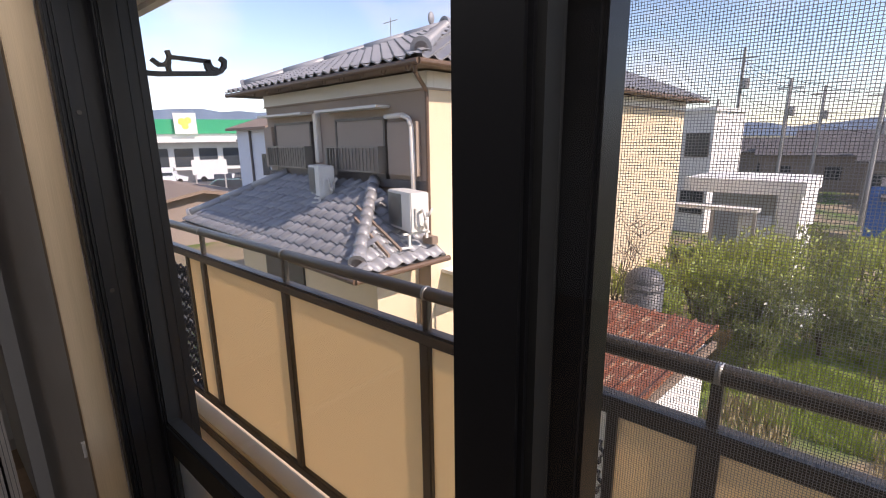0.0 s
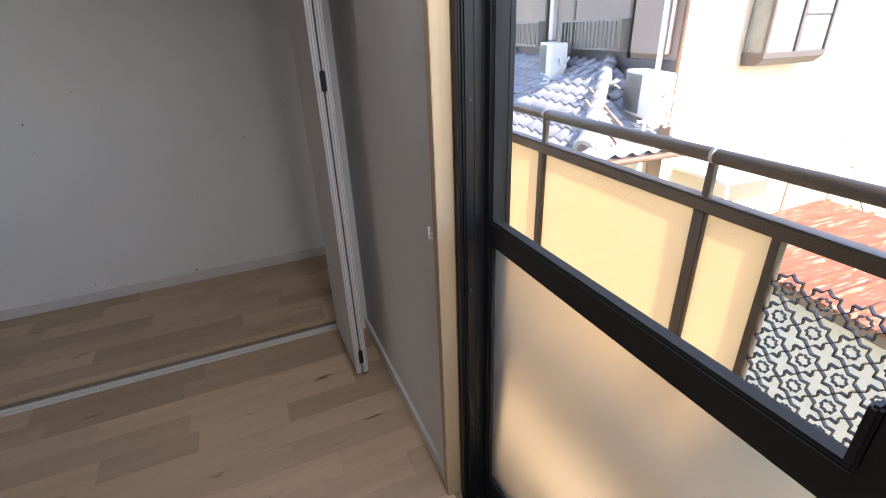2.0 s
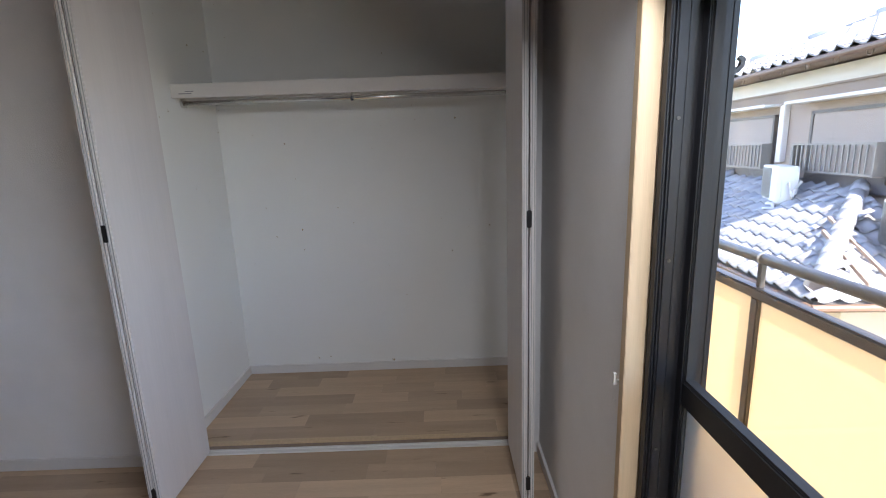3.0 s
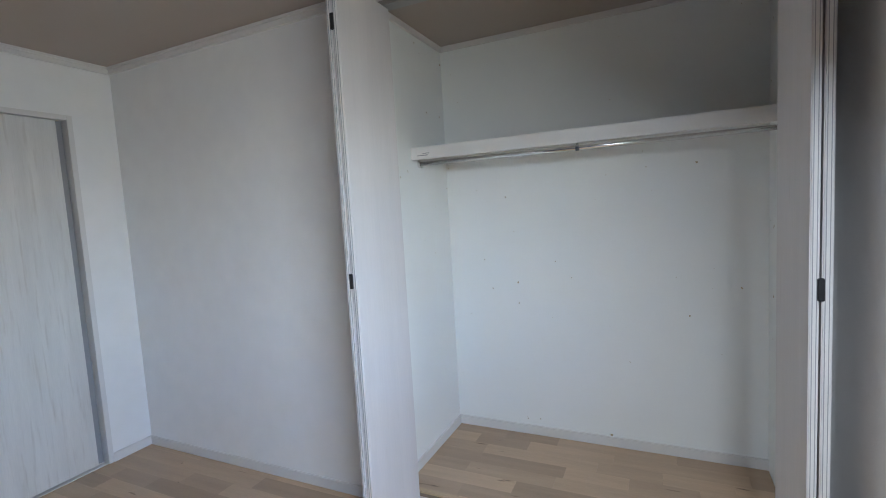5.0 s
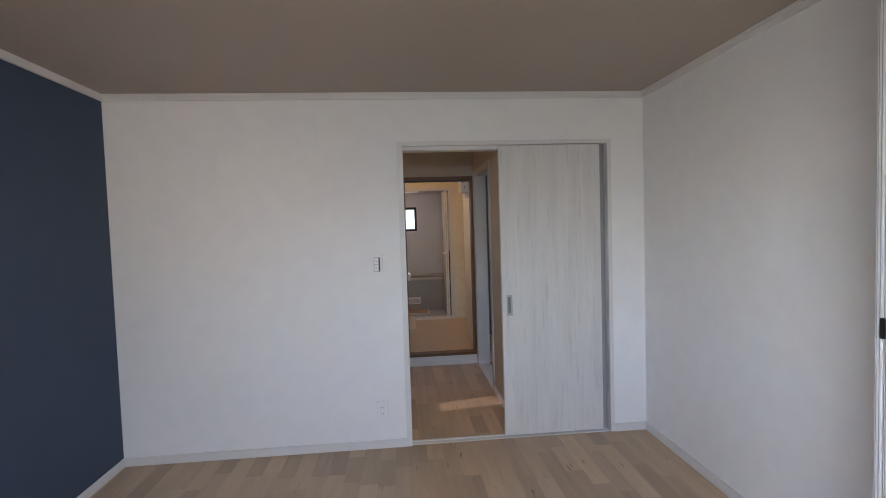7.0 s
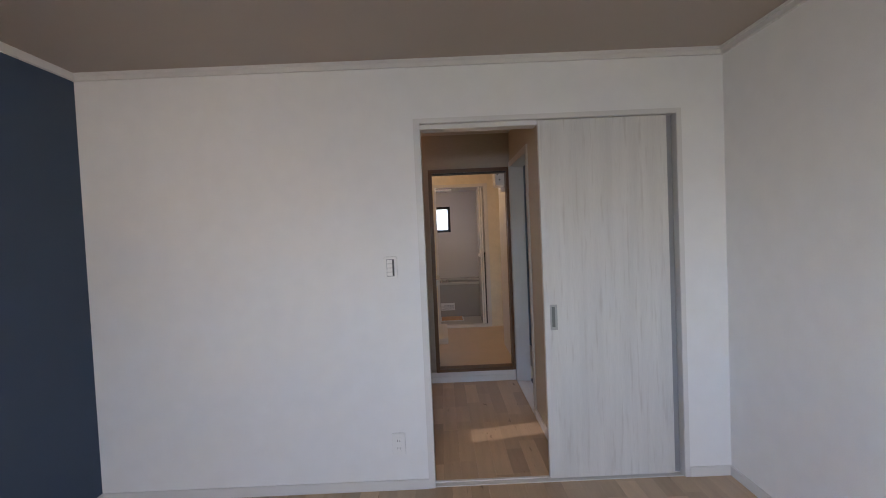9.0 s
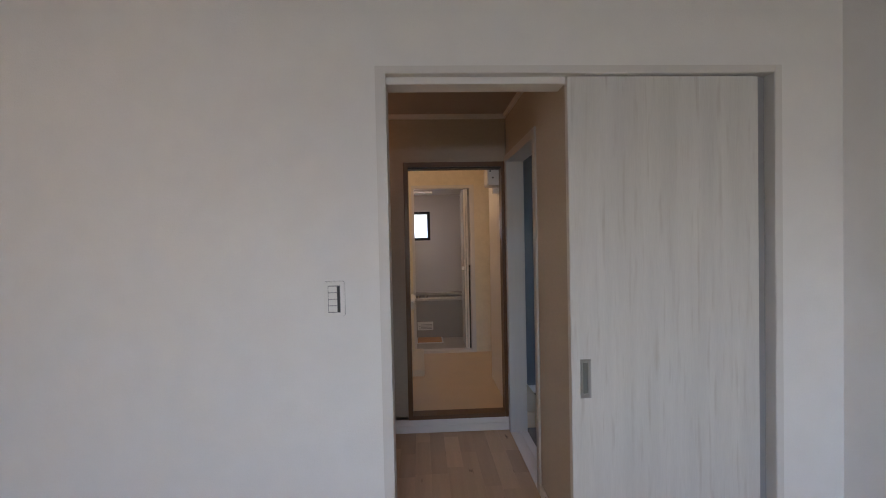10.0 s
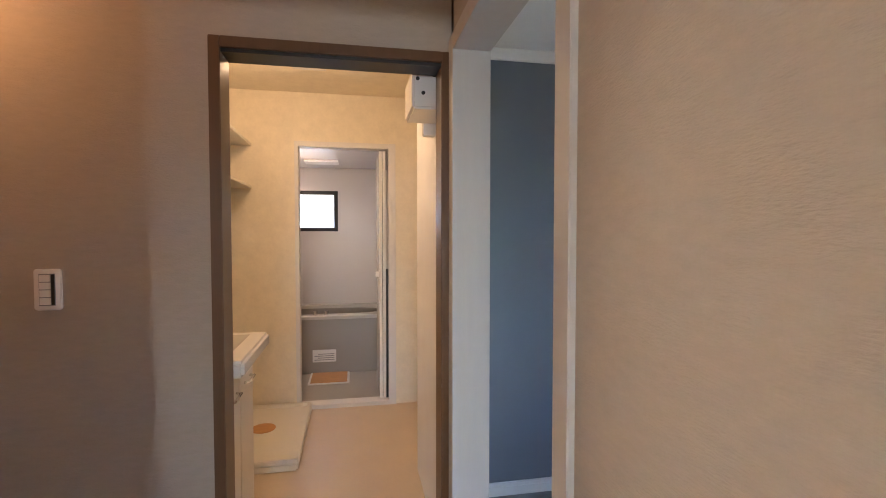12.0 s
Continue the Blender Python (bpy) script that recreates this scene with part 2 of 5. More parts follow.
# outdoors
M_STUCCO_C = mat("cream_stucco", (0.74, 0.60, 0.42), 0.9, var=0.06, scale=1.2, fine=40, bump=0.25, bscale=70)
# cream stucco at about half brightness: the front's shade is in the colour
M_STUCCO_SHADE = mat("stucco_shade_tone", (0.37, 0.30, 0.25), 0.9, var=0.08, scale=1.2, fine=40, bump=0.25, bscale=70)
M_STUCCO_W = mat("white_stucco", (0.78, 0.77, 0.74), 0.9, var=0.06, scale=1.0, fine=30, bump=0.2, bscale=60)
M_STUCCO_B = mat("pale_blue_siding", (0.62, 0.68, 0.76), 0.8, var=0.04)
M_KAWARA = mat("grey_roof_tile", (0.27, 0.275, 0.29), 0.38, var=0.14, scale=5, fine=50, rand=0.12, spec=0.7,
               dark=(0.38, 0.37, 0.35), dark_at=(0.58, 0.75), dark_scale=7)
M_ROOFBASE = mat("roof_underlay", (0.09, 0.085, 0.08), 0.8)
M_COPPER = mat("brown_gutter", (0.14, 0.085, 0.055), 0.5, var=0.12)
M_SHUTTER = mat("window_shutter", (0.33, 0.27, 0.23), 0.6, var=0.06)
M_FRAMEDK = mat("dark_window_frame", (0.10, 0.085, 0.075), 0.5)
M_RAILING = mat("weathered_railing", (0.26, 0.24, 0.21), 0.55, metal=0.3, var=0.1)
M_ACWHITE = mat("air_conditioner_shell", (0.74, 0.73, 0.69), 0.42, var=0.05)
M_ACGRILL = mat("air_conditioner_grille", (0.16, 0.17, 0.16), 0.5)
M_PIPE = mat("pipe_cover", (0.72, 0.68, 0.62), 0.5, var=0.05)
M_OLDWOOD = mat("weathered_timber", (0.25, 0.185, 0.14), 0.8, var=0.2, scale=4, stretch=(1, 9, 9))
M_RUST = mat("rusty_red_sheet", (0.25, 0.085, 0.045), 0.65, var=0.22, scale=2.5, fine=18, metal=0.0,
             dark=(0.46, 0.30, 0.19), dark_at=(0.54, 0.68), dark_scale=5, dark_stretch=(5, 1, 1))
M_GROUND = mat("garden_soil", (0.26, 0.205, 0.13), 0.95, var=0.30, scale=0.6, fine=7, bump=0.6, bscale=14,
               dark=(0.10, 0.15, 0.035), dark_at=(0.46, 0.58), dark_scale=0.45)
M_ASPHALT = mat("asphalt", (0.10, 0.10, 0.10), 0.9, var=0.12, scale=0.8, fine=30)
M_LEAF = sheet("leaf_green", (0.34, 0.40, 0.11), (0.52, 0.56, 0.16), 0.45, 0.5)
M_LEAF2 = sheet("leaf_olive", (0.17, 0.20, 0.08), (0.32, 0.36, 0.13), 0.4, 0.5)
M_LEAF3 = mat("dry_stalks", (0.42, 0.35, 0.20), 0.9, var=0.2)
M_GRASS = sheet("grass_green", (0.25, 0.33, 0.07), (0.42, 0.50, 0.10), 0.3, 0.6)
M_BARK = mat("bark", (0.13, 0.10, 0.075), 0.9, var=0.25, scale=10, bump=0.6, bscale=30)
M_FARROOF = mat("far_roof", (0.11, 0.10, 0.10), 0.7, var=0.14, scale=2)
M_FARWALL = mat("far_wall", (0.28, 0.23, 0.20), 0.9, var=0.14, scale=0.7)
M_POLE = mat("concrete_pole", (0.36, 0.35, 0.34), 0.8)
M_PATGLASS = mat("patterned_glass", (0.20, 0.23, 0.22), 0.25, var=0.35, scale=9, fine=30)
M_WIRE = mat("cable", (0.05, 0.05, 0.05), 0.6)
M_GREENSIGN = mat("green_fascia", (0.02, 0.33, 0.16), 0.5, var=0.03)
M_YELLOW = mat("sign_yellow", (0.72, 0.62, 0.14), 0.6)
M_STORE = mat("store_wall", (0.72, 0.72, 0.69), 0.8)
M_DARKGLASS = mat("dark_glazing", (0.05, 0.06, 0.07), 0.15)
M_CAR_W = mat("white_car_paint", (0.75, 0.75, 0.76), 0.25)
M_CAR_G = mat("silver_car_paint", (0.42, 0.43, 0.45), 0.3, metal=0.4)
M_CAR_D = mat("dark_car_paint", (0.05, 0.055, 0.065), 0.25)
M_TYRE = mat("tyre", (0.02, 0.02, 0.02), 0.85)
# distance haze is mixed into the hill colour as blue
M_HILL = mat("hazed_hill", (0.13, 0.18, 0.25), 1.0, var=0.15, scale=0.01, fine=0.08)
M_TANK = mat("grey_tank_plastic", (0.10, 0.10, 0.105), 0.5, var=0.15)
M_BLUETARP = mat("blue_tarpaulin", (0.06, 0.16, 0.42), 0.6)


# ---- mesh helpers ----
def box(bm, x0, x1, y0, y1, z0, z1, bevel=0.0):
    r = bmesh.ops.create_cube(bm, size=1.0)
    bmesh.ops.scale(bm, vec=(x1 - x0, y1 - y0, z1 - z0), verts=r["verts"])
    bmesh.ops.translate(bm, vec=((x0 + x1) / 2, (y0 + y1) / 2, (z0 + z1) / 2), verts=r["verts"])
    if bevel:
        edges = {e for v in r["verts"] for e in v.link_edges}
        bmesh.ops.bevel(bm, geom=list(edges), offset=bevel, segments=2, affect="EDGES")
    return bm


def boxes(*rows, bevel=0.0):
    bm = bmesh.new()
    for r in rows:
        box(bm, *r, bevel=bevel)
    return bm


def tube(bm, a, b, r, segs=12, r2=None):
    a, b = Vector(a), Vector(b)
    d = b - a
    m = Matrix.Translation((a + b) / 2) @ d.to_track_quat("Z", "Y").to_matrix().to_4x4()
    bmesh.ops.create_cone(bm, cap_ends=True, segments=segs, radius1=r, radius2=r if r2 is None else r2, depth=d.length, matrix=m)
    return bm


def tubes(pts, r, segs=10):
    bm = bmesh.new()
    for a, b in zip(pts, pts[1:]):
        tube(bm, a, b, r, segs)
    return bm


def ball(bm, c, r, sub=2, scale=(1, 1, 1)):
    m = Matrix.Translation(c) @ Matrix.Diagonal((*scale, 1))
    bmesh.ops.create_icosphere(bm, subdivisions=sub, radius=r, matrix=m)
    return bm


def prism(bm, profile, axis, a, b):
    """A closed outline of (p, q) pairs drawn along one axis from a to b. Axis x: (y, z); y: (x, z); z: (x, y)."""
    def at(p, q, w):
        return {"x": (w, p, q), "y": (p, w, q), "z": (p, q, w)}[axis]
    va = [bm.verts.new(at(p, q, a)) for p, q in profile]
    vb = [bm.verts.new(at(p, q, b)) for p, q in profile]
    bm.faces.new(va), bm.faces.new(vb[::-1])
    k = len(va)
    for i in range(k):
        bm.faces.new((va[i], vb[i], vb[(i + 1) % k], va[(i + 1) % k]))
    bmesh.ops.recalc_face_normals(bm, faces=bm.faces)
    return bm


def mesh_of(name, bm, material, smooth=False):
    me = bpy.data.meshes.new(name)
    bm.normal_update()
    bm.to_mesh(me)
    bm.free()
    me.materials.append(material)
    if smooth:
        for p in me.polygons:
            p.use_smooth = True
    return me


def part(name, bm, material, parent=None, label="", smooth=False):
    ob = new(name, mesh_of(name, bm, material, smooth))
    ob.parent = parent
    if label:
        ob["label"] = label
    return ob


def thing(name, label, category, group="", at=None):
    ob = new(name)
    ob.empty_display_size = 0.1
    if at is not None:
        ob.matrix_world = at
    return tagged(ob, label, category, group)


def struct(name, bm, material, label, category, smooth=False):
    return tagged(part(name, bm, material, None, "", smooth), label, category, kind="structure")


def no_shadow(ob):
    ob.visible_shadow = False
    return ob


# ---- the flat: shell ----
X0, X1, Y0, Y1, H = -1.565, 1.94, -3.79, -0.308, 2.354
HW, HE, HEND = -0.665, 0.165, -5.61       # hall: west wall, east wall, end wall
WX0, WX1, WZ1 = -0.56, 0.90, 2.0          # balcony window
DX0, DX1, DZ = -1.330, 0.126, 2.039       # outer frame of the sliding door

struct("floor", boxes((X0 - 0.1, X1 + 0.1, Y0, Y1 + 0.02, -0.12, -0.006), (X0 - 0.9, X0 - 0.1, -1.97, -0.33, -0.12, 0.024)), M_JOINT,
       "light oak plank flooring with dark knots", "floor")
struct("floor_hall", boxes((HW - 0.12, 2.2, HEND, Y0, -0.12, -0.006)), M_JOINT, "light oak plank flooring in the hall", "floor")

# north wall with the balcony window
struct("wall_north", boxes((X0 - 0.9, -0.626, Y1, -0.19, -0.15, 2.5), (0.988, X1 + 0.12, Y1, -0.19, -0.15, 2.5),
       (-0.626, 0.988, Y1, -0.19, WZ1 + 0.028, 2.5)), M_WALL, "plain white wallpapered wall round the balcony window", "wall")
struct("outer_wall", boxes((-6.0, -0.645, -0.188, -0.160, -3.2, 3.0), (1.0, 6.0, -0.188, -0.160, -3.2, 3.0),
       (-0.645, 1.0, -0.188, -0.160, WZ1, 3.0), (-0.645, 1.0, -0.188, -0.160, -3.2, -0.06)), M_STUCCO_C,
       "cream rendered outside wall of the flats", "wall")
struct("wall_east", boxes((X1, X1 + 0.12, Y0 - 0.12, Y1, -0.12, 2.5)), M_NAVY, "dark navy wallpapered accent wall", "wall")
struct("wall_west", boxes((X0 - 0.105, X0, Y0 - 0.12, -1.955, -0.12, 2.5), (X0 - 0.105, X0, -0.345, Y1, -0.12, 2.5),
       (X0 - 0.105, X0, -1.955, -0.345, 2.315, 2.5)), M_WALL, "white wallpapered wall beside the closet", "wall")
struct("wall_south", boxes((DX1, X1, Y0 - 0.12, Y0, -0.12, 2.5), (X0, DX0, Y0 - 0.12, Y0, -0.12, 2.5), (DX0, DX1, Y0 - 0.12, Y0, DZ, 2.5),
       (DX0, -0.625, Y0 - 0.12, Y0 - 0.075, -0.12, DZ)), M_WALL, "white wallpapered wall with the sliding door", "wall")
struct("closet_wall", boxes((-2.51, -2.39, -2.09, -0.21, -0.12, 2.5), (-2.39, X0 - 0.105, -2.09, -1.97, -0.12, 2.5),
       (-2.39, X0 - 0.105, -0.33, Y1 - 0.0005, -0.12, 2.5)), M_CLOSET, "speckled off-white wallpaper inside the closet", "wall")
struct("ceiling", boxes((X0 - 0.95, X1 + 0.12, Y0 - 0.12, -0.15, H, H + 0.1)), M_CEIL, "taupe wallpapered ceiling", "ceiling")

# hall and rooms behind it
struct("wall_hall_west", boxes((HW - 0.105, HW, -4.72, Y0 - 0.12, -0.12, 2.5), (HW - 0.105, HW, -5.61, -4.72, 2.03, 2.5),
       (HW - 0.105, HW, -5.73, -5.575, -0.12, 2.5)), M_HALL, "woven beige wallpaper in the hall", "wall")
struct("wall_hall_east", boxes((HE, HE + 0.105, -3.93, Y0 - 0.12, -0.12, 2.5), (HE, HE + 0.105, -4.775, -4.50, -0.12, 2.5),
       (HE, HE + 0.105, -4.50, -3.93, 1.985, 2.5)), M_HALL, "grey-beige wallpaper beside the lavatory door", "wall")
struct("wall_hall_end", boxes((HW - 0.1, -0.632, HEND - 0.09, HEND, -0.12, 2.5), (0.066, 2.2, HEND - 0.09, HEND, -0.12, 2.5),
       (-0.632, 0.066, HEND - 0.09, HEND, 1.975, 2.5), (-0.632, 0.066, HEND - 0.09, HEND, -0.12, 0.11)), M_HALL,
       "woven wallpaper round the washroom door", "wall")
struct("wall_hall_branch", boxes((HE + 0.105, 2.2, -4.775, -4.66, -0.12, 2.5), (2.2, 2.3, -5.7, -4.66, -0.12, 2.5)), M_HALL,
       "beige wallpaper of the hall's side branch", "wall")
struct("ceiling_hall", boxes((HW - 0.1, 2.3, HEND - 0.09, Y0 - 0.12, H, H + 0.1)), M_CEIL, "beige hall ceiling", "ceiling")
struct("wall_lavatory", boxes((HE + 0.105, 1.3, -4.66, -4.60, -0.12, 2.5), (HE + 0.105, 1.3, -3.93, -3.912, -0.12, 2.5),
       (1.3, 1.4, -4.66, -3.912, -0.12, 1.14), (1.3, 1.4, -4.66, -3.912, 1.93, 2.5), (1.3, 1.4, -4.66, -4.44, 1.14, 1.93),
       (1.3, 1.4, -3.98, -3.912, 1.14, 1.93), (HE + 0.0705, HE + 0.108, -4.60, -4.497, 0.0, 2.03)), M_FLORAL, "floral beige wallpaper seen past the open door", "wall")
struct("floor_lavatory", boxes((HE + 0.0, 1.3, -4.60, -3.93, -0.02, 0.004)), M_VINYL, "beige vinyl floor", "floor")

# blue room to the west of the hall
struct("wall_blue_room", boxes((-4.0, HW - 0.105, -6.52, -6.40, -0.12, 2.5)), M_NAVY2, "slate blue wallpapered wall beyond the opening", "wall")
struct("wall_blue_room_sides", boxes((-4.1, -4.0, -6.5, -5.9, -0.12, 2.5), (-4.1, -4.0, -4.5, -3.95, -0.12, 2.5), (-4.1, -4.0, -5.9, -4.5, -0.12, 0.85),
       (-4.1, -4.0, -5.9, -4.5, 2.0, 2.5), (-4.0, HW - 0.105, -4.0, -3.912, -0.12, 2.5), (HW - 0.105, HW - 0.005, -6.52, -5.73, -0.12, 2.5)), M_WALL,
       "white walls of the blue room", "wall")
struct("floor_blue_room", boxes((-4.0, HW - 0.02, -6.40, -4.0, -0.12, 0.002)), M_GREYFLOOR, "dark grey plank floor", "floor")
struct("ceiling_blue_room", boxes((-4.0, HW - 0.1, -6.40, -4.0, H, H + 0.1)), M_WALL, "white ceiling", "ceiling")
struct("crown_blue_room", boxes((-4.0, HW - 0.105, -6.40, -6.385, H - 0.06, H)), M_TRIM, "white crown moulding", "trim")
struct("baseboard_blue_room", boxes((-4.0, HW - 0.105, -6.40, -6.388, 0.002, 0.07), (-4.0, HW - 0.105, -6.388, -6.384, 0.002, 0.05)), M_TRIM,
       "white baseboard", "baseboard")

# washroom
WF, WB, WW, WE, WH = 0.12, -7.53, -0.70, 0.62, 2.40
struct("floor_washroom", boxes((-0.95, WE, WB, HEND, -0.1, WF)), M_VINYL, "glossy beige vinyl floor", "floor")
struct("wall_washroom", boxes((WW - 0.10, WW, -6.66, HEND - 0.09, WF, 2.5), (-1.05, -0.95, WB, -6.66, WF, 2.5), (-0.95, WW - 0.1, -6.66, -6.60, WF, 2.5),
       (WE, WE + 0.1, WB, HEND - 0.09, WF, 2.5), (0.070, 0.80, WB - 0.08, WB, -0.1, 2.5), (-1.05, -0.643, WB - 0.08, WB, -0.1, 2.5),
       (-0.643, 0.070, WB - 0.08, WB, 2.052, 2.5), (-0.643, 0.070, WB - 0.08, WB, -0.1, 0.085)), M_WASHWALL,
       "cream patterned wallpaper of the washroom", "wall")
struct("ceiling_washroom", boxes((-1.05, WE + 0.1, WB - 0.08, HEND - 0.09, WH, WH + 0.1)), M_WASHWALL, "cream washroom ceiling", "ceiling")

# bathroom
BB, BF, BC = -9.25, 0.09, 2.10
struct("wall_bathroom", boxes((-0.95, -0.80, BB, WB - 0.08, 0, 2.3), (0.70, 0.8, BB, WB - 0.08, 0, 2.3), (-0.95, -0.17, BB - 0.1, BB, 0, 2.3),
       (0.28, 0.8, BB - 0.1, BB, 0, 2.3), (-0.17, 0.28, BB - 0.1, BB, 0, 1.425), (-0.17, 0.28, BB - 0.1, BB, 1.852, 2.3)), M_BATHWALL,
       "glossy off-white bathroom wall panels", "wall")
struct("ceiling_bathroom", boxes((-0.95, 0.8, BB - 0.1, WB - 0.08, BC, BC + 0.1)), M_BATHWALL, "white bathroom ceiling", "ceiling")
struct("floor_bathroom", boxes((-0.80, 0.70, BB, WB - 0.08, 0.0, BF)), M_BATHFLOOR, "greige bathroom floor", "floor")

# trims
struct("crown_moulding", boxes((X0, X1, Y0, Y0 + 0.018, H - 0.040, H), (X0, X1, Y0 + 0.018, Y0 + 0.026, H - 0.014, H),
       (X1 - 0.018, X1, Y0 + 0.02, Y1, H - 0.040, H), (X0, X0 + 0.018, Y0 + 0.02, -1.955, H - 0.040, H), (X0 + 0.018, X0 + 0.026, Y0 + 0.02, -1.955, H - 0.014, H)),
       M_TRIM, "narrow off-white crown moulding", "trim")
struct("crown_closet", boxes((-2.39, -2.376, -1.97, -0.33, H - 0.03, H), (-2.376, X0 - 0.105, -1.97, -1.956, H - 0.03, H)), M_TRIM, "narrow white closet moulding", "trim")
struct("baseboard", boxes((DX1, X1, Y0, Y0 + 0.012, 0, 0.055), (X0, DX0, Y0, Y0 + 0.012, 0, 0.055), (X0, X0 + 0.012, Y0 + 0.012, -1.955, 0, 0.055),
       (X1 - 0.012, X1, Y0 + 0.012, Y1, 0, 0.055), (X0, -0.627, Y1 - 0.012, Y1, 0, 0.055), bevel=0.002), M_TRIM, "white low baseboard", "baseboard")
struct("baseboard_closet", boxes((-2.39, -2.378, -1.97, -0.33, 0.03, 0.088), (-2.378, X0 - 0.105, -1.97, -1.958, 0.03, 0.088)), M_TRIM,
       "pale baseboard inside the closet", "baseboard")
struct("baseboard_hall", boxes((HW, HW + 0.012, -4.70, Y0 - 0.12, 0, 0.06), (HW, 2.2, HEND, HEND + 0.014, 0, 0.055),
       (HE - 0.012, HE, -4.775, -4.54, 0, 0.06), bevel=0.002), M_TRIM, "white hall baseboard", "baseboard")
struct("crown_hall", boxes((HW, 2.2, HEND, HEND + 0.016, H - 0.035, H), (HW, HW + 0.016, HEND, Y0 - 0.12, H - 0.035, H)), M_TRIM, "thin hall moulding", "trim")


# ---- balcony window ----
win = tagged(new("window_1"), "black aluminium sliding balcony window with frosted lower panes", "window", kind="structure")
part("window_frame", boxes((-0.62, -0.568, -0.275, -0.160, -0.05, WZ1), (0.925, 0.975, -0.275, -0.160, -0.05, WZ1),
     (-0.568, 0.925, -0.275, -0.160, WZ1 - 0.05, WZ1), (-0.568, 0.925, -0.275, -0.160, -0.06, -0.018), bevel=0.004), M_BLACKALU, win)
part("frame_lip", boxes((-0.599, -0.575, -0.2835, -0.2752, -0.03, WZ1 - 0.001), (0.935, 0.961, -0.2835, -0.2752, -0.03, WZ1 - 0.001), (-0.535, 0.895, -0.289, -0.268, -0.035, -0.004),
     bevel=0.003), M_BLACKALU, win)
for yy, zz in ((-0.247, 0.002), (-0.212, 0.002), (-0.178, 0.002)):
    part("sill_rail", boxes((-0.568, 0.925, yy - 0.004, yy + 0.004, -0.020, zz)), M_BLACKALU, win)
part("jamb_groove", boxes((-0.5682, -0.5665, -0.252, -0.248, 0.0, 1.94), (-0.5682, -0.5665, -0.190, -0.187, 0.0, 1.94), (-0.5682, -0.5665, -0.174, -0.171, 0.0, 1.94)), M_BLACKALU, win)
for zz in (0.30, 0.72, 1.15, 1.43):
    part("screw", tube(bmesh.new(), (-0.5685, -0.262, zz), (-0.5655, -0.262, zz), 0.0035, 10), M_BRONZE, win)


def sash(x0, x1, y0, y1, left_w, right_w, mid, low=0.105):
    top = WZ1 - 0.05
    s = part("sash", boxes((x0, x0 + left_w, y0, y1, -0.02, top), (x1 - right_w, x1, y0, y1, -0.02, top),
             (x0 + left_w, x1 - right_w, y0 + 0.002, y1 - 0.002, -0.02, low), (x0 + left_w, x1 - right_w, y0 + 0.002, y1 - 0.002, mid - 0.055, mid),
             (x0 + left_w, x1 - right_w, y0 + 0.002, y1 - 0.002, top - 0.07, top), bevel=0.003), M_BLACKALU, win)
    ym = (y0 + y1) / 2
    part("seal", boxes((x0 + left_w, x0 + left_w + 0.005, y0 + 0.006, y1 - 0.006, low, top - 0.07), (x1 - right_w - 0.005, x1 - right_w, y0 + 0.006, y1 - 0.006, low, top - 0.07),
         (x0 + left_w, x1 - right_w, y0 + 0.006, y1 - 0.006, mid, mid + 0.005)), M_SEAL, s)
    no_shadow(part("pane", boxes((x0 + left_w - 0.004, x1 - right_w + 0.004, ym - 0.0015, ym + 0.0015, mid, top - 0.068)), M_GLASS, s, "clear glass"))
    no_shadow(part("pane", boxes((x0 + left_w - 0.004, x1 - right_w + 0.004, ym - 0.002, ym + 0.002, low - 0.004, mid - 0.051)), M_FROST, s, "frosted glass"))
    return s


s1 = sash(-0.590, 0.226, -0.228, -0.197, 0.045, 0.060, 0.893)
s2 = sash(0.158, 0.930, -0.263, -0.232, 0.048, 0.055, 0.900)
part("crescent_lock", boxes((0.150, 0.160, -0.268, -0.250, 0.929, 0.999), bevel=0.003), M_BLACKALU, s2)
part("groove", boxes((0.206, 0.2075, -0.256, -0.253, 0.11, 1.87), (0.206, 0.2075, -0.244, -0.241, 0.11, 1.87)), M_BLACKALU, s2)
SX0, SX1, SY = 0.211, 0.905, -0.178
scr = part("screen_frame", boxes((SX0 - 0.03, SX0, SY - 0.010, SY + 0.010, -0.01, WZ1 - 0.05), (SX1, SX1 + 0.03, SY - 0.010, SY + 0.010, -0.01, WZ1 - 0.05),
           (SX0, SX1, SY - 0.010, SY + 0.010, -0.01, 0.03), (SX0, SX1, SY - 0.010, SY + 0.010, WZ1 - 0.09, WZ1 - 0.05), (SX0, SX1, SY - 0.008, SY + 0.008, 0.832, 0.846), bevel=0.002),
           M_BLACKALU, win, "sliding insect screen frame")
vs, fs = [], []


def strip(a, b, c, d):
    k = len(vs)
    vs.extend((a, b, c, d))
    fs.append((k, k + 1, k + 2, k + 3))


PITCH, HALF = 0.0016, 0.00016
for i in range(int((SX1 - SX0) / PITCH)):
    x = SX0 + i * PITCH
    strip((x - HALF, SY, 0.03), (x + HALF, SY, 0.03), (x + HALF, SY, 1.91), (x - HALF, SY, 1.91))
for i in range(int(1.88 / PITCH)):
    z = 0.03 + i * PITCH
    strip((SX0, SY - 0.0002, z - HALF), (SX1, SY - 0.0002, z - HALF), (SX1, SY - 0.0002, z + HALF), (SX0, SY - 0.0002, z + HALF))
me = bpy.data.meshes.new("screen_mesh")
me.from_pydata(vs, [], fs)
me.materials.append(M_SCREEN)
ob = new("screen_mesh", me)
ob.parent = scr
tagged(ob, "fine grey insect mesh", kind="stuff")

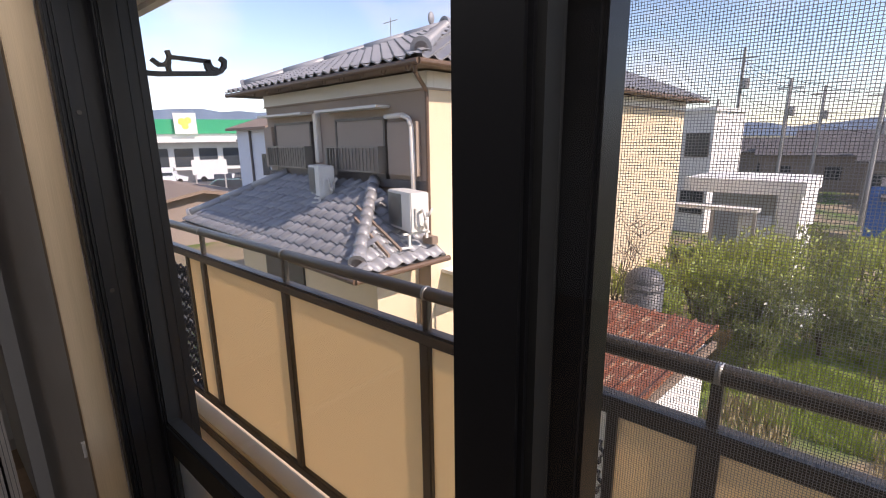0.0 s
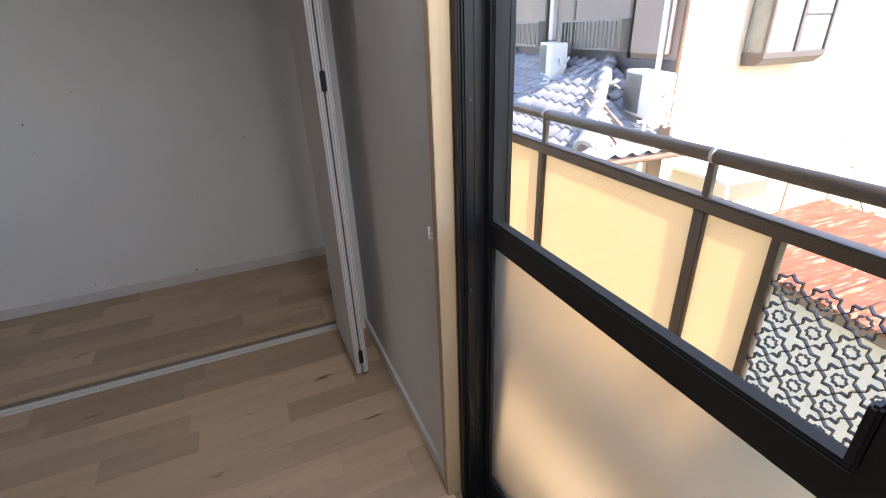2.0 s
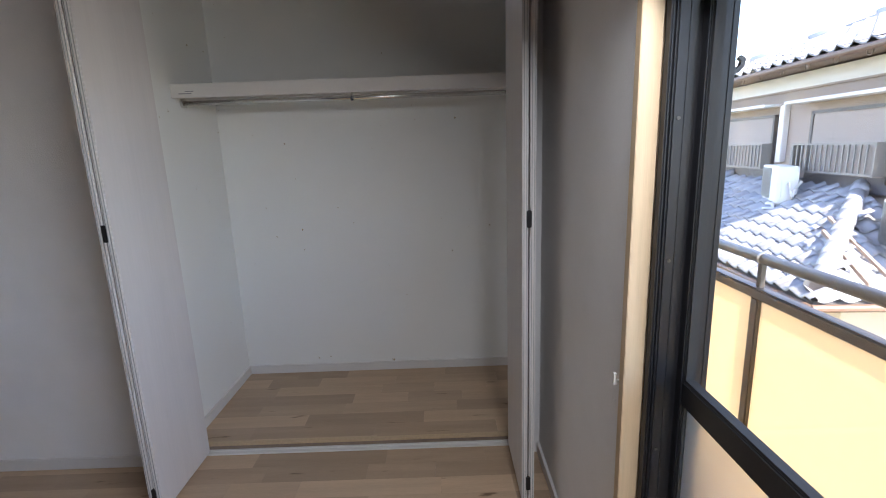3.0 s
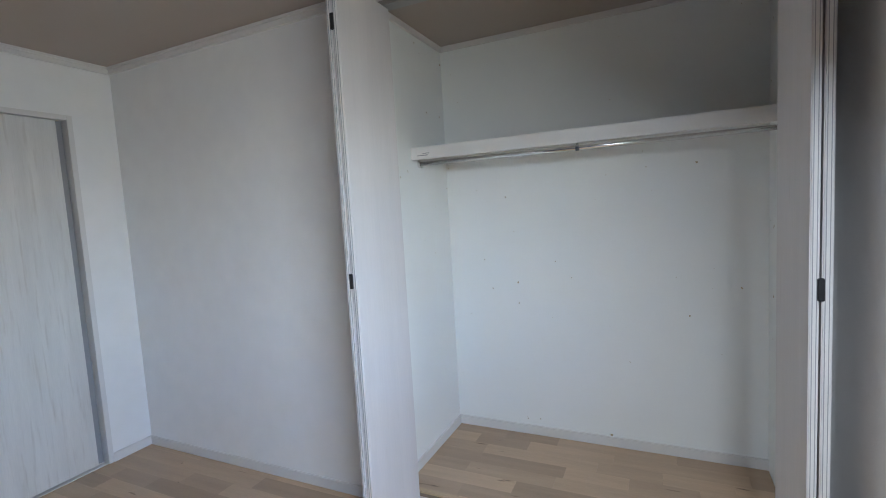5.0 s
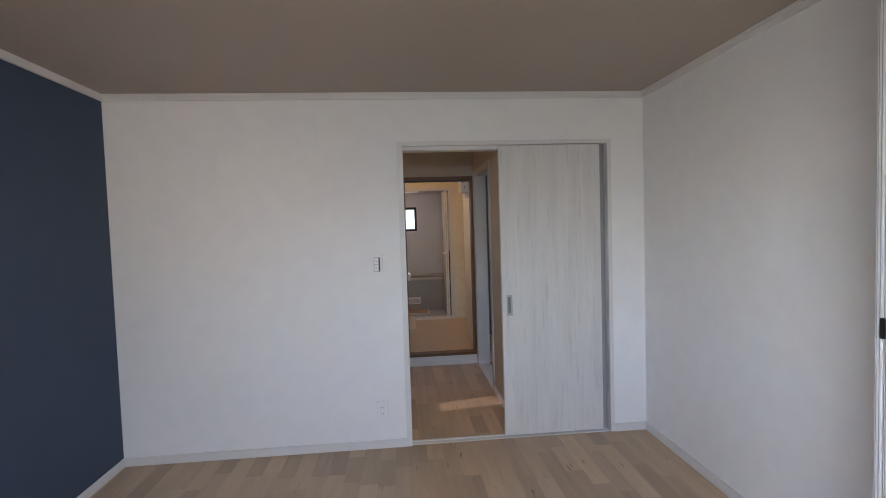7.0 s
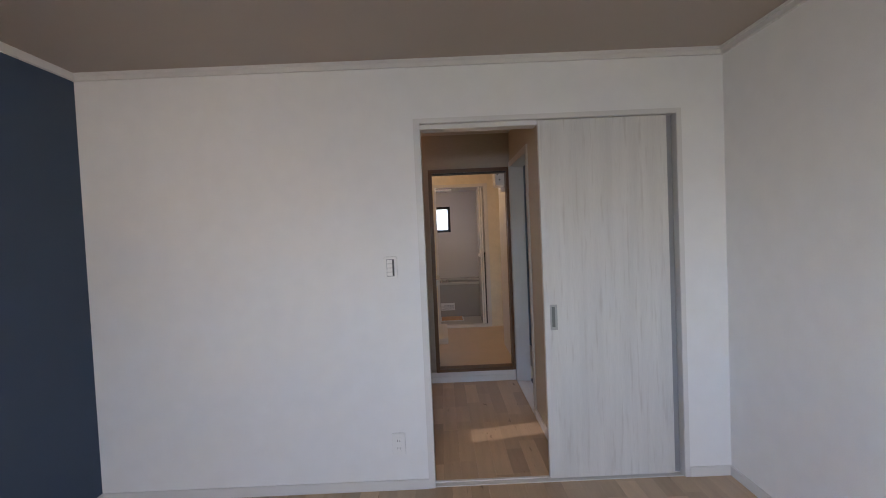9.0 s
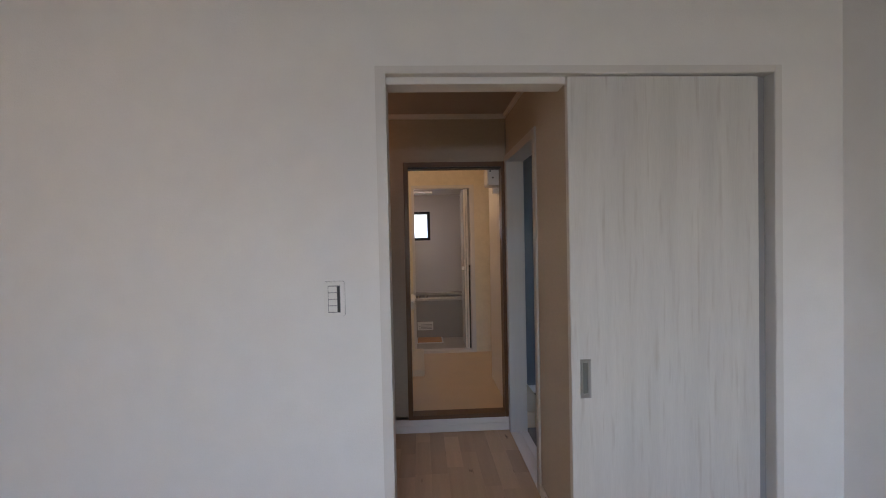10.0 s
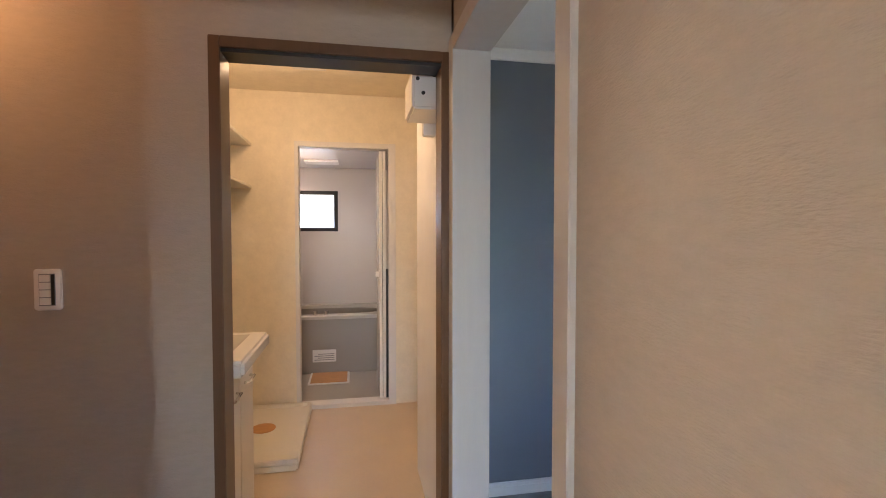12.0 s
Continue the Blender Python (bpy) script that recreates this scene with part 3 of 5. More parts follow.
struct("window_casing", boxes((-0.626, -0.600, -0.328, -0.2850, 0.0, WZ1 + 0.026), (0.962, 0.988, -0.328, -0.2850, 0.0, WZ1 + 0.026),
       (-0.600, 0.962, -0.328, -0.2850, WZ1, WZ1 + 0.026), bevel=0.0015), M_CASING, "pale pine window casing with straight grain", "trim")
struct("window_reveal", boxes((-0.6255, -0.6205, -0.275, -0.165, -0.03, WZ1 + 0.02), (0.976, 1.01, -0.275, -0.165, -0.03, WZ1 + 0.02),
       (-0.6255, 1.01, -0.275, -0.165, WZ1 + 0.002, WZ1 + 0.028)), M_CASING, "pine lining of the window opening", "trim")
# solid dark strip drawn in place of the casing's shadow line
struct("casing_gap", boxes((-0.6285, -0.6262, -0.314, Y1 + 0.001, 0.0, WZ1 + 0.026)), M_OLDWOOD, "thin dark strip standing for the shadow gap beside the casing", "trim")
hook = thing("curtain_hook", "small white plastic hook on the window casing", "hook")
part("plate", boxes((-0.662, -0.648, Y1 - 0.006, Y1, 0.829, 0.876), bevel=0.002), M_PLASTIC, hook)
part("prong", boxes((-0.659, -0.651, Y1 - 0.022, Y1 - 0.006, 0.833, 0.843), (-0.659, -0.651, Y1 - 0.022, Y1 - 0.016, 0.843, 0.861)), M_PLASTIC, hook)


# ---- closet ----
struct("closet_track", boxes((-1.655, -1.618, -1.955, -0.345, -0.002, 0.002), (-1.655, -1.645, -1.955, -0.345, 0.002, 0.007), (-1.628, -1.618, -1.955, -0.345, 0.002, 0.006)),
       M_TRIM, "white aluminium floor track of the folding doors", "track")
struct("closet_threshold", boxes((-1.672, -1.648, -1.965, -0.335, 0.029, 0.038)), M_CASING, "thin pale pine threshold strip", "trim")
struct("closet_riser", boxes((-1.672, -1.656, -1.965, -0.335, -0.01, 0.029)), M_OLDWOOD, "dark wooden edge below the closet floor", "trim")
struct("closet_track_top", boxes((-1.655, -1.59, -1.955, -0.345, 2.295, 2.315)), M_STEEL, "aluminium top track of the folding doors", "track")


def fold_door(name, y_hinge, side):
    """Two leaves folded flat against each other, standing out into the room; side is the way from the hinge to the second leaf."""
    d = thing(name, "whitewashed folding closet door, folded open", "door", "closet folding doors")
    xa, xb = -1.628, -1.246
    for k in range(2):
        y = y_hinge + side * k * 0.027
        leaf = part("leaf", boxes((xa, xb, y - 0.011, y + 0.011, 0.012, 2.29), bevel=0.003), M_FOLD, d)
        part("edge_band", boxes((xb, xb + 0.0015, y - 0.0085, y + 0.0085, 0.014, 2.288)), M_TRIM, leaf)
        for dy in (-0.0045, 0.0045):
            part("edge_groove", boxes((xb + 0.0014, xb + 0.0022, y + dy - 0.0009, y + dy + 0.0009, 0.016, 2.286)), M_GREYPLASTIC, leaf)
    ym = y_hinge + side * 0.0135
    for z in (0.094, 1.14, 2.12):
        part("catch", boxes((xb - 0.012, xb + 0.006, ym - 0.008, ym + 0.008, z - 0.030, z + 0.030), bevel=0.002), M_BLACK, d, "black plastic catch")
    for z in (0.25, 2.0):
        part("hinge", tube(bmesh.new(), (xa + 0.004, ym, z - 0.03), (xa + 0.004, ym, z + 0.03), 0.005, 8), M_STEEL, d)
    return d


fold_door("folding_door", -1.90, 1)
fold_door("folding_door", -0.405, -1)
shelf = thing("closet_shelf", "white wooden closet shelf with a deep front rail", "shelf")
part("board", boxes((-2.388, -1.945, -1.968, -0.332, 1.706, 1.724)), M_TRIM, shelf)
part("front_rail", boxes((-1.963, -1.943, -1.968, -0.332, 1.662, 1.706), bevel=0.002), M_TRIM, shelf)
part("cleat", boxes((-2.37, -1.965, -1.968, -1.953, 1.668, 1.705)), M_TRIM, shelf)
part("stamp", boxes((-1.9429, -1.9425, -1.93, -1.87, 1.678, 1.683), (-1.9429, -1.9425, -1.90, -1.86, 1.688, 1.692)), M_INK, shelf, "faded printed mark")
rod = thing("clothes_rod", "thin chrome clothes rod under the closet shelf", "rod")
part("bar", tube(bmesh.new(), (-2.035, -1.955, 1.647), (-2.035, -0.335, 1.647), 0.011, 14), M_CHROME, rod, "", True)
for y in (-1.965, -0.338):
    part("flange", tube(bmesh.new(), (-2.035, y - 0.004, 1.647), (-2.035, y + 0.010, 1.647), 0.022, 16), M_CHROME, rod)
part("hanger", boxes((-2.038, -2.032, -1.142, -1.130, 1.656, 1.707), (-2.048, -2.022, -1.144, -1.128, 1.632, 1.660), bevel=0.001), M_CHROME, rod)


# ---- sliding door and its frame ----
struct("door_frame_1", boxes((DX1 - 0.036, DX1, Y0 - 0.128, Y0 + 0.008, 0, DZ), (DX0, DX0 + 0.028, Y0 - 0.07, Y0 + 0.008, 0, DZ),
       (DX0 + 0.028, DX1 - 0.036, Y0 - 0.128, Y0 + 0.008, DZ - 0.027, DZ + 0.0), (-0.625, -0.600, Y0 - 0.128, Y0 - 0.062, 0, DZ - 0.056),
       (-0.552, DX1 - 0.036, Y0 - 0.125, Y0 - 0.030, DZ - 0.052, DZ - 0.027), bevel=0.002), M_TRIM,
       "off-white sliding door frame", "door frame")
struct("door_sill_1", boxes((DX0 + 0.032, DX1 - 0.036, Y0 - 0.07, Y0 - 0.004, -0.006, 0.004), (DX0 + 0.032, DX1 - 0.036, Y0 - 0.050, Y0 - 0.044, 0.004, 0.009)),
       M_TRIM, "flush floor rail of the sliding door", "sill")
# grey filler gives the jamb slot its shade as colour
struct("door_slot", boxes((DX0 + 0.0325, DX0 + 0.069, Y0 - 0.062, Y0 - 0.040, 0.01, DZ - 0.029)), M_GREYPLASTIC, "grey strip standing for the shadow in the jamb slot", "trim")
door = tagged(new("door_1"), "whitewashed wood-grain sliding door, half open", "door", kind="structure")
part("leaf", boxes((DX0 + 0.070, -0.555, Y0 - 0.055, Y0 - 0.020, 0.012, DZ - 0.030), bevel=0.002), M_DOORWOOD, door)
pull = part("door_handle", boxes((-0.626, -0.586, Y0 - 0.0205, Y0 - 0.0165, 0.850, 0.992), bevel=0.0015), M_STEEL, door, "recessed brushed steel pull")
# flat dark plate: the shade of the pull's hollow is its colour
part("recess", boxes((-0.618, -0.596, Y0 - 0.0168, Y0 - 0.0160, 0.862, 0.980)), M_ACGRILL, pull)
part("lip", boxes((-0.618, -0.613, Y0 - 0.0164, Y0 - 0.0145, 0.862, 0.980), (-0.613, -0.596, Y0 - 0.0164, Y0 - 0.0145, 0.862, 0.868)), M_STEEL, pull)


def rounded_plate(hx, hz, rad, th):
    """A plate facing +y with rounded corners and a softened rim."""
    ring = []
    for cx, cz, a0 in ((hx - rad, hz - rad, 0), (rad - hx, hz - rad, 90), (rad - hx, rad - hz, 180), (hx - rad, rad - hz, 270)):
        ring += [(cx + rad * math.cos(radians(a0 + 18 * k)), cz + rad * math.sin(radians(a0 + 18 * k))) for k in range(6)]
    bm = prism(bmesh.new(), ring, "y", 0.0, th)
    rim = [e for e in bm.edges if all(abs(v.co.y - th) < 1e-6 for v in e.verts)]
    bmesh.ops.bevel(bm, geom=rim, offset=0.003, segments=3, affect="EDGES")
    return bm


def switch_plate(name, label, m, toggles, guided=True):
    """A wall plate facing +y at the origin of m."""
    t = thing(name, label, "light switch", at=m)
    part("plate", rounded_plate(0.036, 0.061, 0.009, 0.008), M_PLASTIC, t)
    # slightly larger grey plate draws the thin shadow round the switch
    part("rim", rounded_plate(0.0367, 0.0617, 0.0095, 0.0035), M_GREYPLASTIC, t)
    part("inner_frame", boxes((-0.021, 0.021, 0.008, 0.0095, -0.047, 0.047)), M_GREYPLASTIC, t)
    for k in range(toggles):
        z0 = -0.045 + k * 0.090 / toggles
        part("rocker", boxes((-0.010, 0.019, 0.0095, 0.0125, z0 + 0.0012, z0 + 0.090 / toggles - 0.0012), bevel=0.001), M_PLASTIC, t)
    part("side_strip", boxes((-0.0195, -0.0115, 0.0095, 0.0110, -0.045, 0.045)), M_BLACK, t)
    return t


switch_plate("light_switch", "white three-gang wall switch with a dark side strip", pose(0.283, Y0, 1.238), 4)
switch_plate("light_switch", "white two-gang switch on the hall wall end", pose(HE, -4.672, 1.238, 0, 0, 90), 3)
switch_plate("light_switch", "white switch plate on the hall end wall", pose(0.543, HEND, 1.233), 4)
outlet = thing("wall_outlet", "white double wall socket above the baseboard", "outlet", at=pose(0.283, Y0, 0.258))
part("plate", rounded_plate(0.036, 0.061, 0.007, 0.008), M_PLASTIC, outlet)
# grey backing again paints a shadow outline, here round the socket
part("rim", rounded_plate(0.0367, 0.0617, 0.0075, 0.0035), M_GREYPLASTIC, outlet)
part("insert", boxes((-0.014, 0.014, 0.008, 0.0105, -0.042, 0.042), bevel=0.001), M_PLASTIC, outlet)
for z in (-0.021, 0.021):
    for x in (-0.006, 0.006):
        part("slot", boxes((x - 0.001, x + 0.001, 0.0104, 0.0109, z - 0.006, z + 0.006)), M_BLACK, outlet)


# ---- hall openings ----
struct("door_frame_2", boxes((-0.662, -0.628, HEND - 0.098, HEND + 0.014, 0.098, 2.003), (0.062, 0.096, HEND - 0.098, HEND + 0.014, 0.098, 2.003),
       (-0.628, 0.062, HEND - 0.098, HEND + 0.014, 1.968, 2.003), (-0.628, 0.062, HEND - 0.098, HEND + 0.014, 0.098, 0.128), bevel=0.002), M_BROWN,
       "brown wood-grain door frame of the washroom", "door frame")
struct("door_track_2", boxes((-0.628, 0.062, HEND - 0.094, HEND + 0.004, 1.957, 1.968)), M_BLACK, "dark curtain track under the door head", "track")
struct("step_board", boxes((HW, 0.5, HEND, HEND + 0.006, 0.055, 0.098)), M_TRIM, "grey-white riser board below the washroom door", "trim")
struct("opening_frame", boxes((HW - 0.115, HW + 0.012, -4.756, -4.70, 0, 2.045), (HW - 0.115, HW + 0.012, -5.606, -5.535, 0, 2.045),
       (HW - 0.115, HW + 0.012, -5.535, -4.756, 1.99, 2.045), bevel=0.002), M_TRIM_GREY, "greyed white frame of the open doorway", "door frame")
struct("opening_sill", boxes((HW - 0.115, HW + 0.010, -5.535, -4.756, -0.004, 0.006), (HW - 0.07, HW - 0.06, -5.535, -4.756, 0.006, 0.010)), M_TRIM,
       "flush sill rail of the open doorway", "sill")
struct("door_frame_3", boxes((HE - 0.014, HE + 0.070, -4.535, -4.475, 0, 2.02), (HE - 0.014, HE + 0.115, -3.955, -3.93, 0, 2.02),
       (HE - 0.014, HE + 0.115, -4.475, -3.955, 1.97, 2.02), (HE + 0.006, HE + 0.020, -4.475, -4.462, 0, 1.97), bevel=0.002), M_BROWN,
       "brown wood-grain frame of the lavatory door", "door frame")
strike = thing("strike_plate", "small steel latch plate on the brown jamb", "latch plate")
part("plate", boxes((HE + 0.028, HE + 0.062, -4.4752, -4.4715, 1.06, 1.14), bevel=0.001), M_STEEL, strike)
part("latch_hole", boxes((HE + 0.037, HE + 0.053, -4.4722, -4.4708, 1.082, 1.118)), M_BLACK, strike)
lampbase = thing("ceiling_lamp", "round frosted ceiling lamp in the hall branch", "lamp", at=pose(0.86, -5.34, H))
part("base", tube(bmesh.new(), (0, 0, -0.03), (0, 0, 0), 0.07, 24), M_PLASTIC, lampbase)
lavlamp = thing("ceiling_lamp", "small round lavatory ceiling lamp fitting", "lamp", at=pose(0.80, -4.25, H))
part("base", tube(bmesh.new(), (0, 0, -0.03), (0, 0, 0), 0.06, 24), M_PLASTIC, lavlamp)
lavwin = tagged(new("window_3"), "small lavatory window in a dark frame", "window", kind="structure")
part("window_frame", boxes((1.32, 1.37, -4.44, -4.41, 1.14, 1.93), (1.32, 1.37, -4.01, -3.98, 1.14, 1.93), (1.32, 1.37, -4.41, -4.01, 1.14, 1.17),
     (1.32, 1.37, -4.41, -4.01, 1.90, 1.93)), M_FRAMEDK, lavwin)
part("pane", boxes((1.342, 1.346, -4.42, -4.0, 1.16, 1.91)), M_LAVGLASS, lavwin)
bluewin = tagged(new("window_4"), "plain window of the blue room", "window", kind="structure")
part("window_frame", boxes((-4.08, -4.03, -5.9, -5.86, 0.85, 2.0), (-4.08, -4.03, -4.54, -4.5, 0.85, 2.0), (-4.08, -4.03, -5.22, -5.18, 0.89, 1.96),
     (-4.08, -4.03, -5.86, -4.54, 0.85, 0.89), (-4.08, -4.03, -5.86, -4.54, 1.96, 2.0)), M_FRAMEDK, bluewin)
for ya, yb in ((-5.86, -5.22), (-5.18, -4.54)):
    no_shadow(part("pane", boxes((-4.056, -4.052, ya, yb, 0.89, 1.96)), M_GLASS, bluewin))


# ---- washroom things ----
van = thing("vanity_unit", "cream washroom vanity with a white basin top", "vanity")
part("body", boxes((0.115, 0.60, -6.19, -5.72, WF, 0.90)), M_CABINET, van)
for ya, yb in ((-6.185, -5.958), (-5.952, -5.725)):
    dr = part("door", boxes((0.098, 0.115, ya, yb, WF + 0.06, 0.88), bevel=0.003), M_CABINET, van)
    part("handle", tubes([(0.098, yb - 0.06, 0.80), (0.078, yb - 0.065, 0.80), (0.078, ya + 0.065, 0.80), (0.098, ya + 0.06, 0.80)], 0.005, 8), M_CHROME, dr, "", True)
bm = bmesh.new()
box(bm, 0.03, 0.61, -6.21, -5.71, 0.905, 0.965, bevel=0.012)
basin = part("basin", bm, M_CERAMIC, van, "white ceramic basin")
part("bowl", boxes((0.10, 0.50, -6.15, -5.77, 0.9655, 0.967), bevel=0.0005), M_TUBRIM, basin)
tap = thing("basin_tap", "chrome tap on the white basin", "tap")
part("spout", tubes([(0.53, -5.95, 0.963), (0.53, -5.95, 1.08), (0.42, -5.95, 1.10), (0.40, -5.95, 1.07)], 0.012, 10), M_CHROME, tap, "", True)
pan = thing("washer_pan", "cream plastic washing machine drain pan", "drain pan")
part("tray", boxes((-0.035, 0.61, -7.50, -6.62, WF, 0.165), bevel=0.010), M_CABINET, pan)
part("rim", boxes((-0.035, -0.005, -7.50, -6.62, 0.160, 0.185), (-0.035, 0.61, -6.65, -6.62, 0.160, 0.185), (-0.035, 0.61, -7.50, -7.47, 0.160, 0.185), bevel=0.006), M_CABINET, pan)
part("drain", tube(bmesh.new(), (0.23, -7.12, 0.160), (0.23, -7.12, 0.170), 0.075, 24), M_ORANGE, pan, "round orange drain cover")
for z in (1.715, 2.010):
    ws = thing("wall_shelf", "cream wooden shelf above the washer space", "shelf", "washroom shelves")
    part("board", boxes((0.36, WE - 0.001, -7.528, -6.25, z, z + 0.02), bevel=0.002), M_CABINET, ws)
    part("bracket", boxes((0.44, WE - 0.001, -7.0, -6.98, z - 0.12, z), bevel=0.002), M_CABINET, ws)
wbox = thing("wall_box", "white plastic junction box near the washroom ceiling", "junction box")
part("body", boxes((WW + 0.001, -0.545, -5.95, -5.72, 1.845, 1.985), bevel=0.008), M_PLASTIC, wbox)
part("flange", boxes((WW + 0.0005, -0.62, -6.0, -5.95, 1.80, 1.96), bevel=0.004), M_PLASTIC, wbox)
for x, z in ((-0.565, 1.95), (-0.585, 1.90), (-0.625, 1.965)):
    part("knockout", tube(bmesh.new(), (x, -5.722, z), (x, -5.717, z), 0.007, 10), M_BLACK, wbox)
vent = thing("ceiling_vent", "square cream ceiling vent in the washroom", "vent", at=pose(-0.085, -6.90, WH))
part("cover", boxes((-0.10, 0.10, -0.09, 0.09, -0.022, 0.0), bevel=0.006), M_PLASTIC, vent)
for k in range(4):
    part("louvre", boxes((-0.055, 0.055, -0.045 + k * 0.026, -0.033 + k * 0.026, -0.026, -0.021)), M_CABINET, vent)

# ---- bathroom things ----
struct("door_frame_4", boxes((0.045, 0.072, WB - 0.09, WB + 0.014, 0.088, 2.055), (-0.645, -0.592, WB - 0.09, WB + 0.014, 0.088, 2.055),
       (-0.592, 0.045, WB - 0.09, WB + 0.014, 2.018, 2.055), (-0.592, 0.045, WB - 0.09, WB + 0.014, 0.088, 0.150), bevel=0.003), M_TRIM,
       "white plastic bathroom door frame", "door frame")
bd = tagged(new("door_4"), "white folding bathroom door, folded open", "door", kind="structure")
for k in range(2):
    part("leaf", boxes((-0.574 + k * 0.026, -0.552 + k * 0.026, WB - 0.42, WB - 0.03, 0.155, 2.01), bevel=0.003), M_CERAMIC, bd)
part("door_handle", boxes((-0.526, -0.498, WB - 0.10, WB - 0.06, 1.07, 1.11), bevel=0.004), M_PLASTIC, bd)
part("gap_seal", boxes((-0.5915, -0.576, WB - 0.06, WB - 0.04, 0.155, 1.13)), M_BLACK, bd)
tub = thing("bathtub", "grey bathtub with a glossy apron and paper label", "bathtub")
TY = -8.50
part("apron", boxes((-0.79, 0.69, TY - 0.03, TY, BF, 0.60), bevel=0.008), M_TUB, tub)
bm = bmesh.new()
RX0, RX1, RY0, RY1 = -0.795, 0.695, BB + 0.003, TY + 0.012
rings = []
for k in range(64):      # rectangular rim round an oval basin opening
    c, q = math.cos(2 * math.pi * k / 64), math.sin(2 * math.pi * k / 64)
    ix = -0.05 + 0.60 * math.copysign(abs(c) ** 0.6, c)
    iy = (BB + TY) / 2 + 0.285 * math.copysign(abs(q) ** 0.6, q)
    m = max(abs(c), abs(q))
    ox, oy = (RX0 + RX1) / 2 + (RX1 - RX0) / 2 * c / m, (RY0 + RY1) / 2 + (RY1 - RY0) / 2 * q / m
    rings.append([bm.verts.new(p) for p in ((ox, oy, 0.600), (ox, oy, 0.627), (ox - 0.008 * c, oy - 0.008 * q, 0.635), (ix, iy, 0.635),
                                            (ix * 0.985, iy, 0.620), (ix * 0.97, iy, 0.600))])
for k in range(64):
    u, v = rings[k], rings[(k + 1) % 64]
    for i in range(6):
        bm.faces.new((u[i], v[i], v[(i + 1) % 6], u[(i + 1) % 6]))
bmesh.ops.recalc_face_normals(bm, faces=bm.faces)
part("rim", bm, M_TUBRIM, tub)
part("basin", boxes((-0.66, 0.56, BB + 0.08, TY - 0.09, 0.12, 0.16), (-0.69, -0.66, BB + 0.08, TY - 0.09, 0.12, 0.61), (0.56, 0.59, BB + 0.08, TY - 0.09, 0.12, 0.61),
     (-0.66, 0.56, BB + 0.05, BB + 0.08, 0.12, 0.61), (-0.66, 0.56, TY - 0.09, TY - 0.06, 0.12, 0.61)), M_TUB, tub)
part("label", boxes((-0.171, 0.042, TY + 0.0005, TY + 0.002, 0.200, 0.315)), M_LABEL, tub, "white printed care label")
for k in range(4):
    part("print_line", boxes((-0.155, 0.025 - 0.03 * (k % 2), TY + 0.002, TY + 0.0026, 0.217 + k * 0.018, 0.224 + k * 0.018)), M_INK, tub)
taps = thing("bath_tap", "chrome bath fittings on the tub rim", "tap")
for x in (0.02, -0.08):
    part("knob", tube(bmesh.new(), (x, TY - 0.05, 0.633), (x, TY - 0.05, 0.67), 0.022, 14), M_CHROME, taps)
mat_ = thing("drain_cover", "orange wood-look drain cover on the bathroom floor", "drain cover")
part("border", boxes((-0.295, 0.058, -8.50, -8.17, BF, BF + 0.010), bevel=0.003), M_LABEL, mat_)
part("board", boxes((-0.275, 0.038, -8.485, -8.19, BF + 0.010, BF + 0.016)), M_ORANGE, mat_)
bwin = tagged(new("window_2"), "small bathroom window with milky glass in a dark frame", "window", kind="structure")
part("window_frame", boxes((-0.174, -0.133, BB - 0.05, BB + 0.012, 1.421, 1.856), (0.240, 0.284, BB - 0.05, BB + 0.012, 1.421, 1.856),
     (-0.133, 0.240, BB - 0.05, BB + 0.012, 1.421, 1.460), (-0.133, 0.240, BB - 0.05, BB + 0.012, 1.815, 1.856), bevel=0.002), M_BLACKALU, bwin)
part("pane", boxes((-0.145, 0.245, BB - 0.022, BB - 0.018, 1.450, 1.825)), M_WINGLOW, bwin, "milky glass")
part("window_sill", boxes((-0.185, 0.295, BB + 0.0, BB + 0.03, 1.394, 1.419), bevel=0.003), M_BATHWALL, bwin)
blight = thing("bathroom_lamp", "flat white bathroom ceiling panel", "lamp")
part("cover", boxes((-0.20, 0.12, -8.85, -8.65, BC - 0.02, BC), bevel=0.004), M_PLASTIC, blight)


# ---- balcony ----
BY = 0.54
struct("balcony_floor", boxes((-4.6, 4.6, -0.160, 0.68, -0.36, -0.25)), M_CONCRETE, "cream mortar balcony floor", "balcony")
struct("balcony_kerb", boxes((-4.6, 4.6, 0.45, 0.68, -0.25, -0.19), bevel=0.01), M_CONCRETE, "low cream kerb under the railing", "kerb")
struct("kerb_strip", boxes((-4.6, 4.6, 0.440, 0.449, -0.25, -0.204), (-4.6, 4.6, 0.385, 0.392, -0.2495, -0.244)), M_BRONZE, "dark sealing strips along the kerb", "trim")
struct("balcony_roof", boxes((-4.6, 4.6, -0.160, 0.60, 2.14, 2.24), (-4.6, 4.6, 0.60, 0.65, 2.11, 2.30)), M_SOFFIT, "grey soffit over the balcony", "roof")
railing = thing("balcony_railing", "bronze aluminium balcony railing with tan acrylic panels", "railing")
part("top_rail", tube(bmesh.new(), (-4.6, BY, 0.922), (4.6, BY, 0.922), 0.022, 18), M_BRONZE, railing, "", True)
part("middle_rail", boxes((-4.6, 4.6, BY - 0.028, BY + 0.022, 0.760, 0.804), bevel=0.006), M_BRONZE, railing)
part("bottom_rail", boxes((-4.6, 4.6, BY - 0.022, BY + 0.018, -0.135, -0.090), bevel=0.005), M_BRONZE, railing)
POSTS = [-3.86, -3.05, -2.245, -1.43, -0.615, 0.18, 0.99, 1.8, 2.61, 3.42]
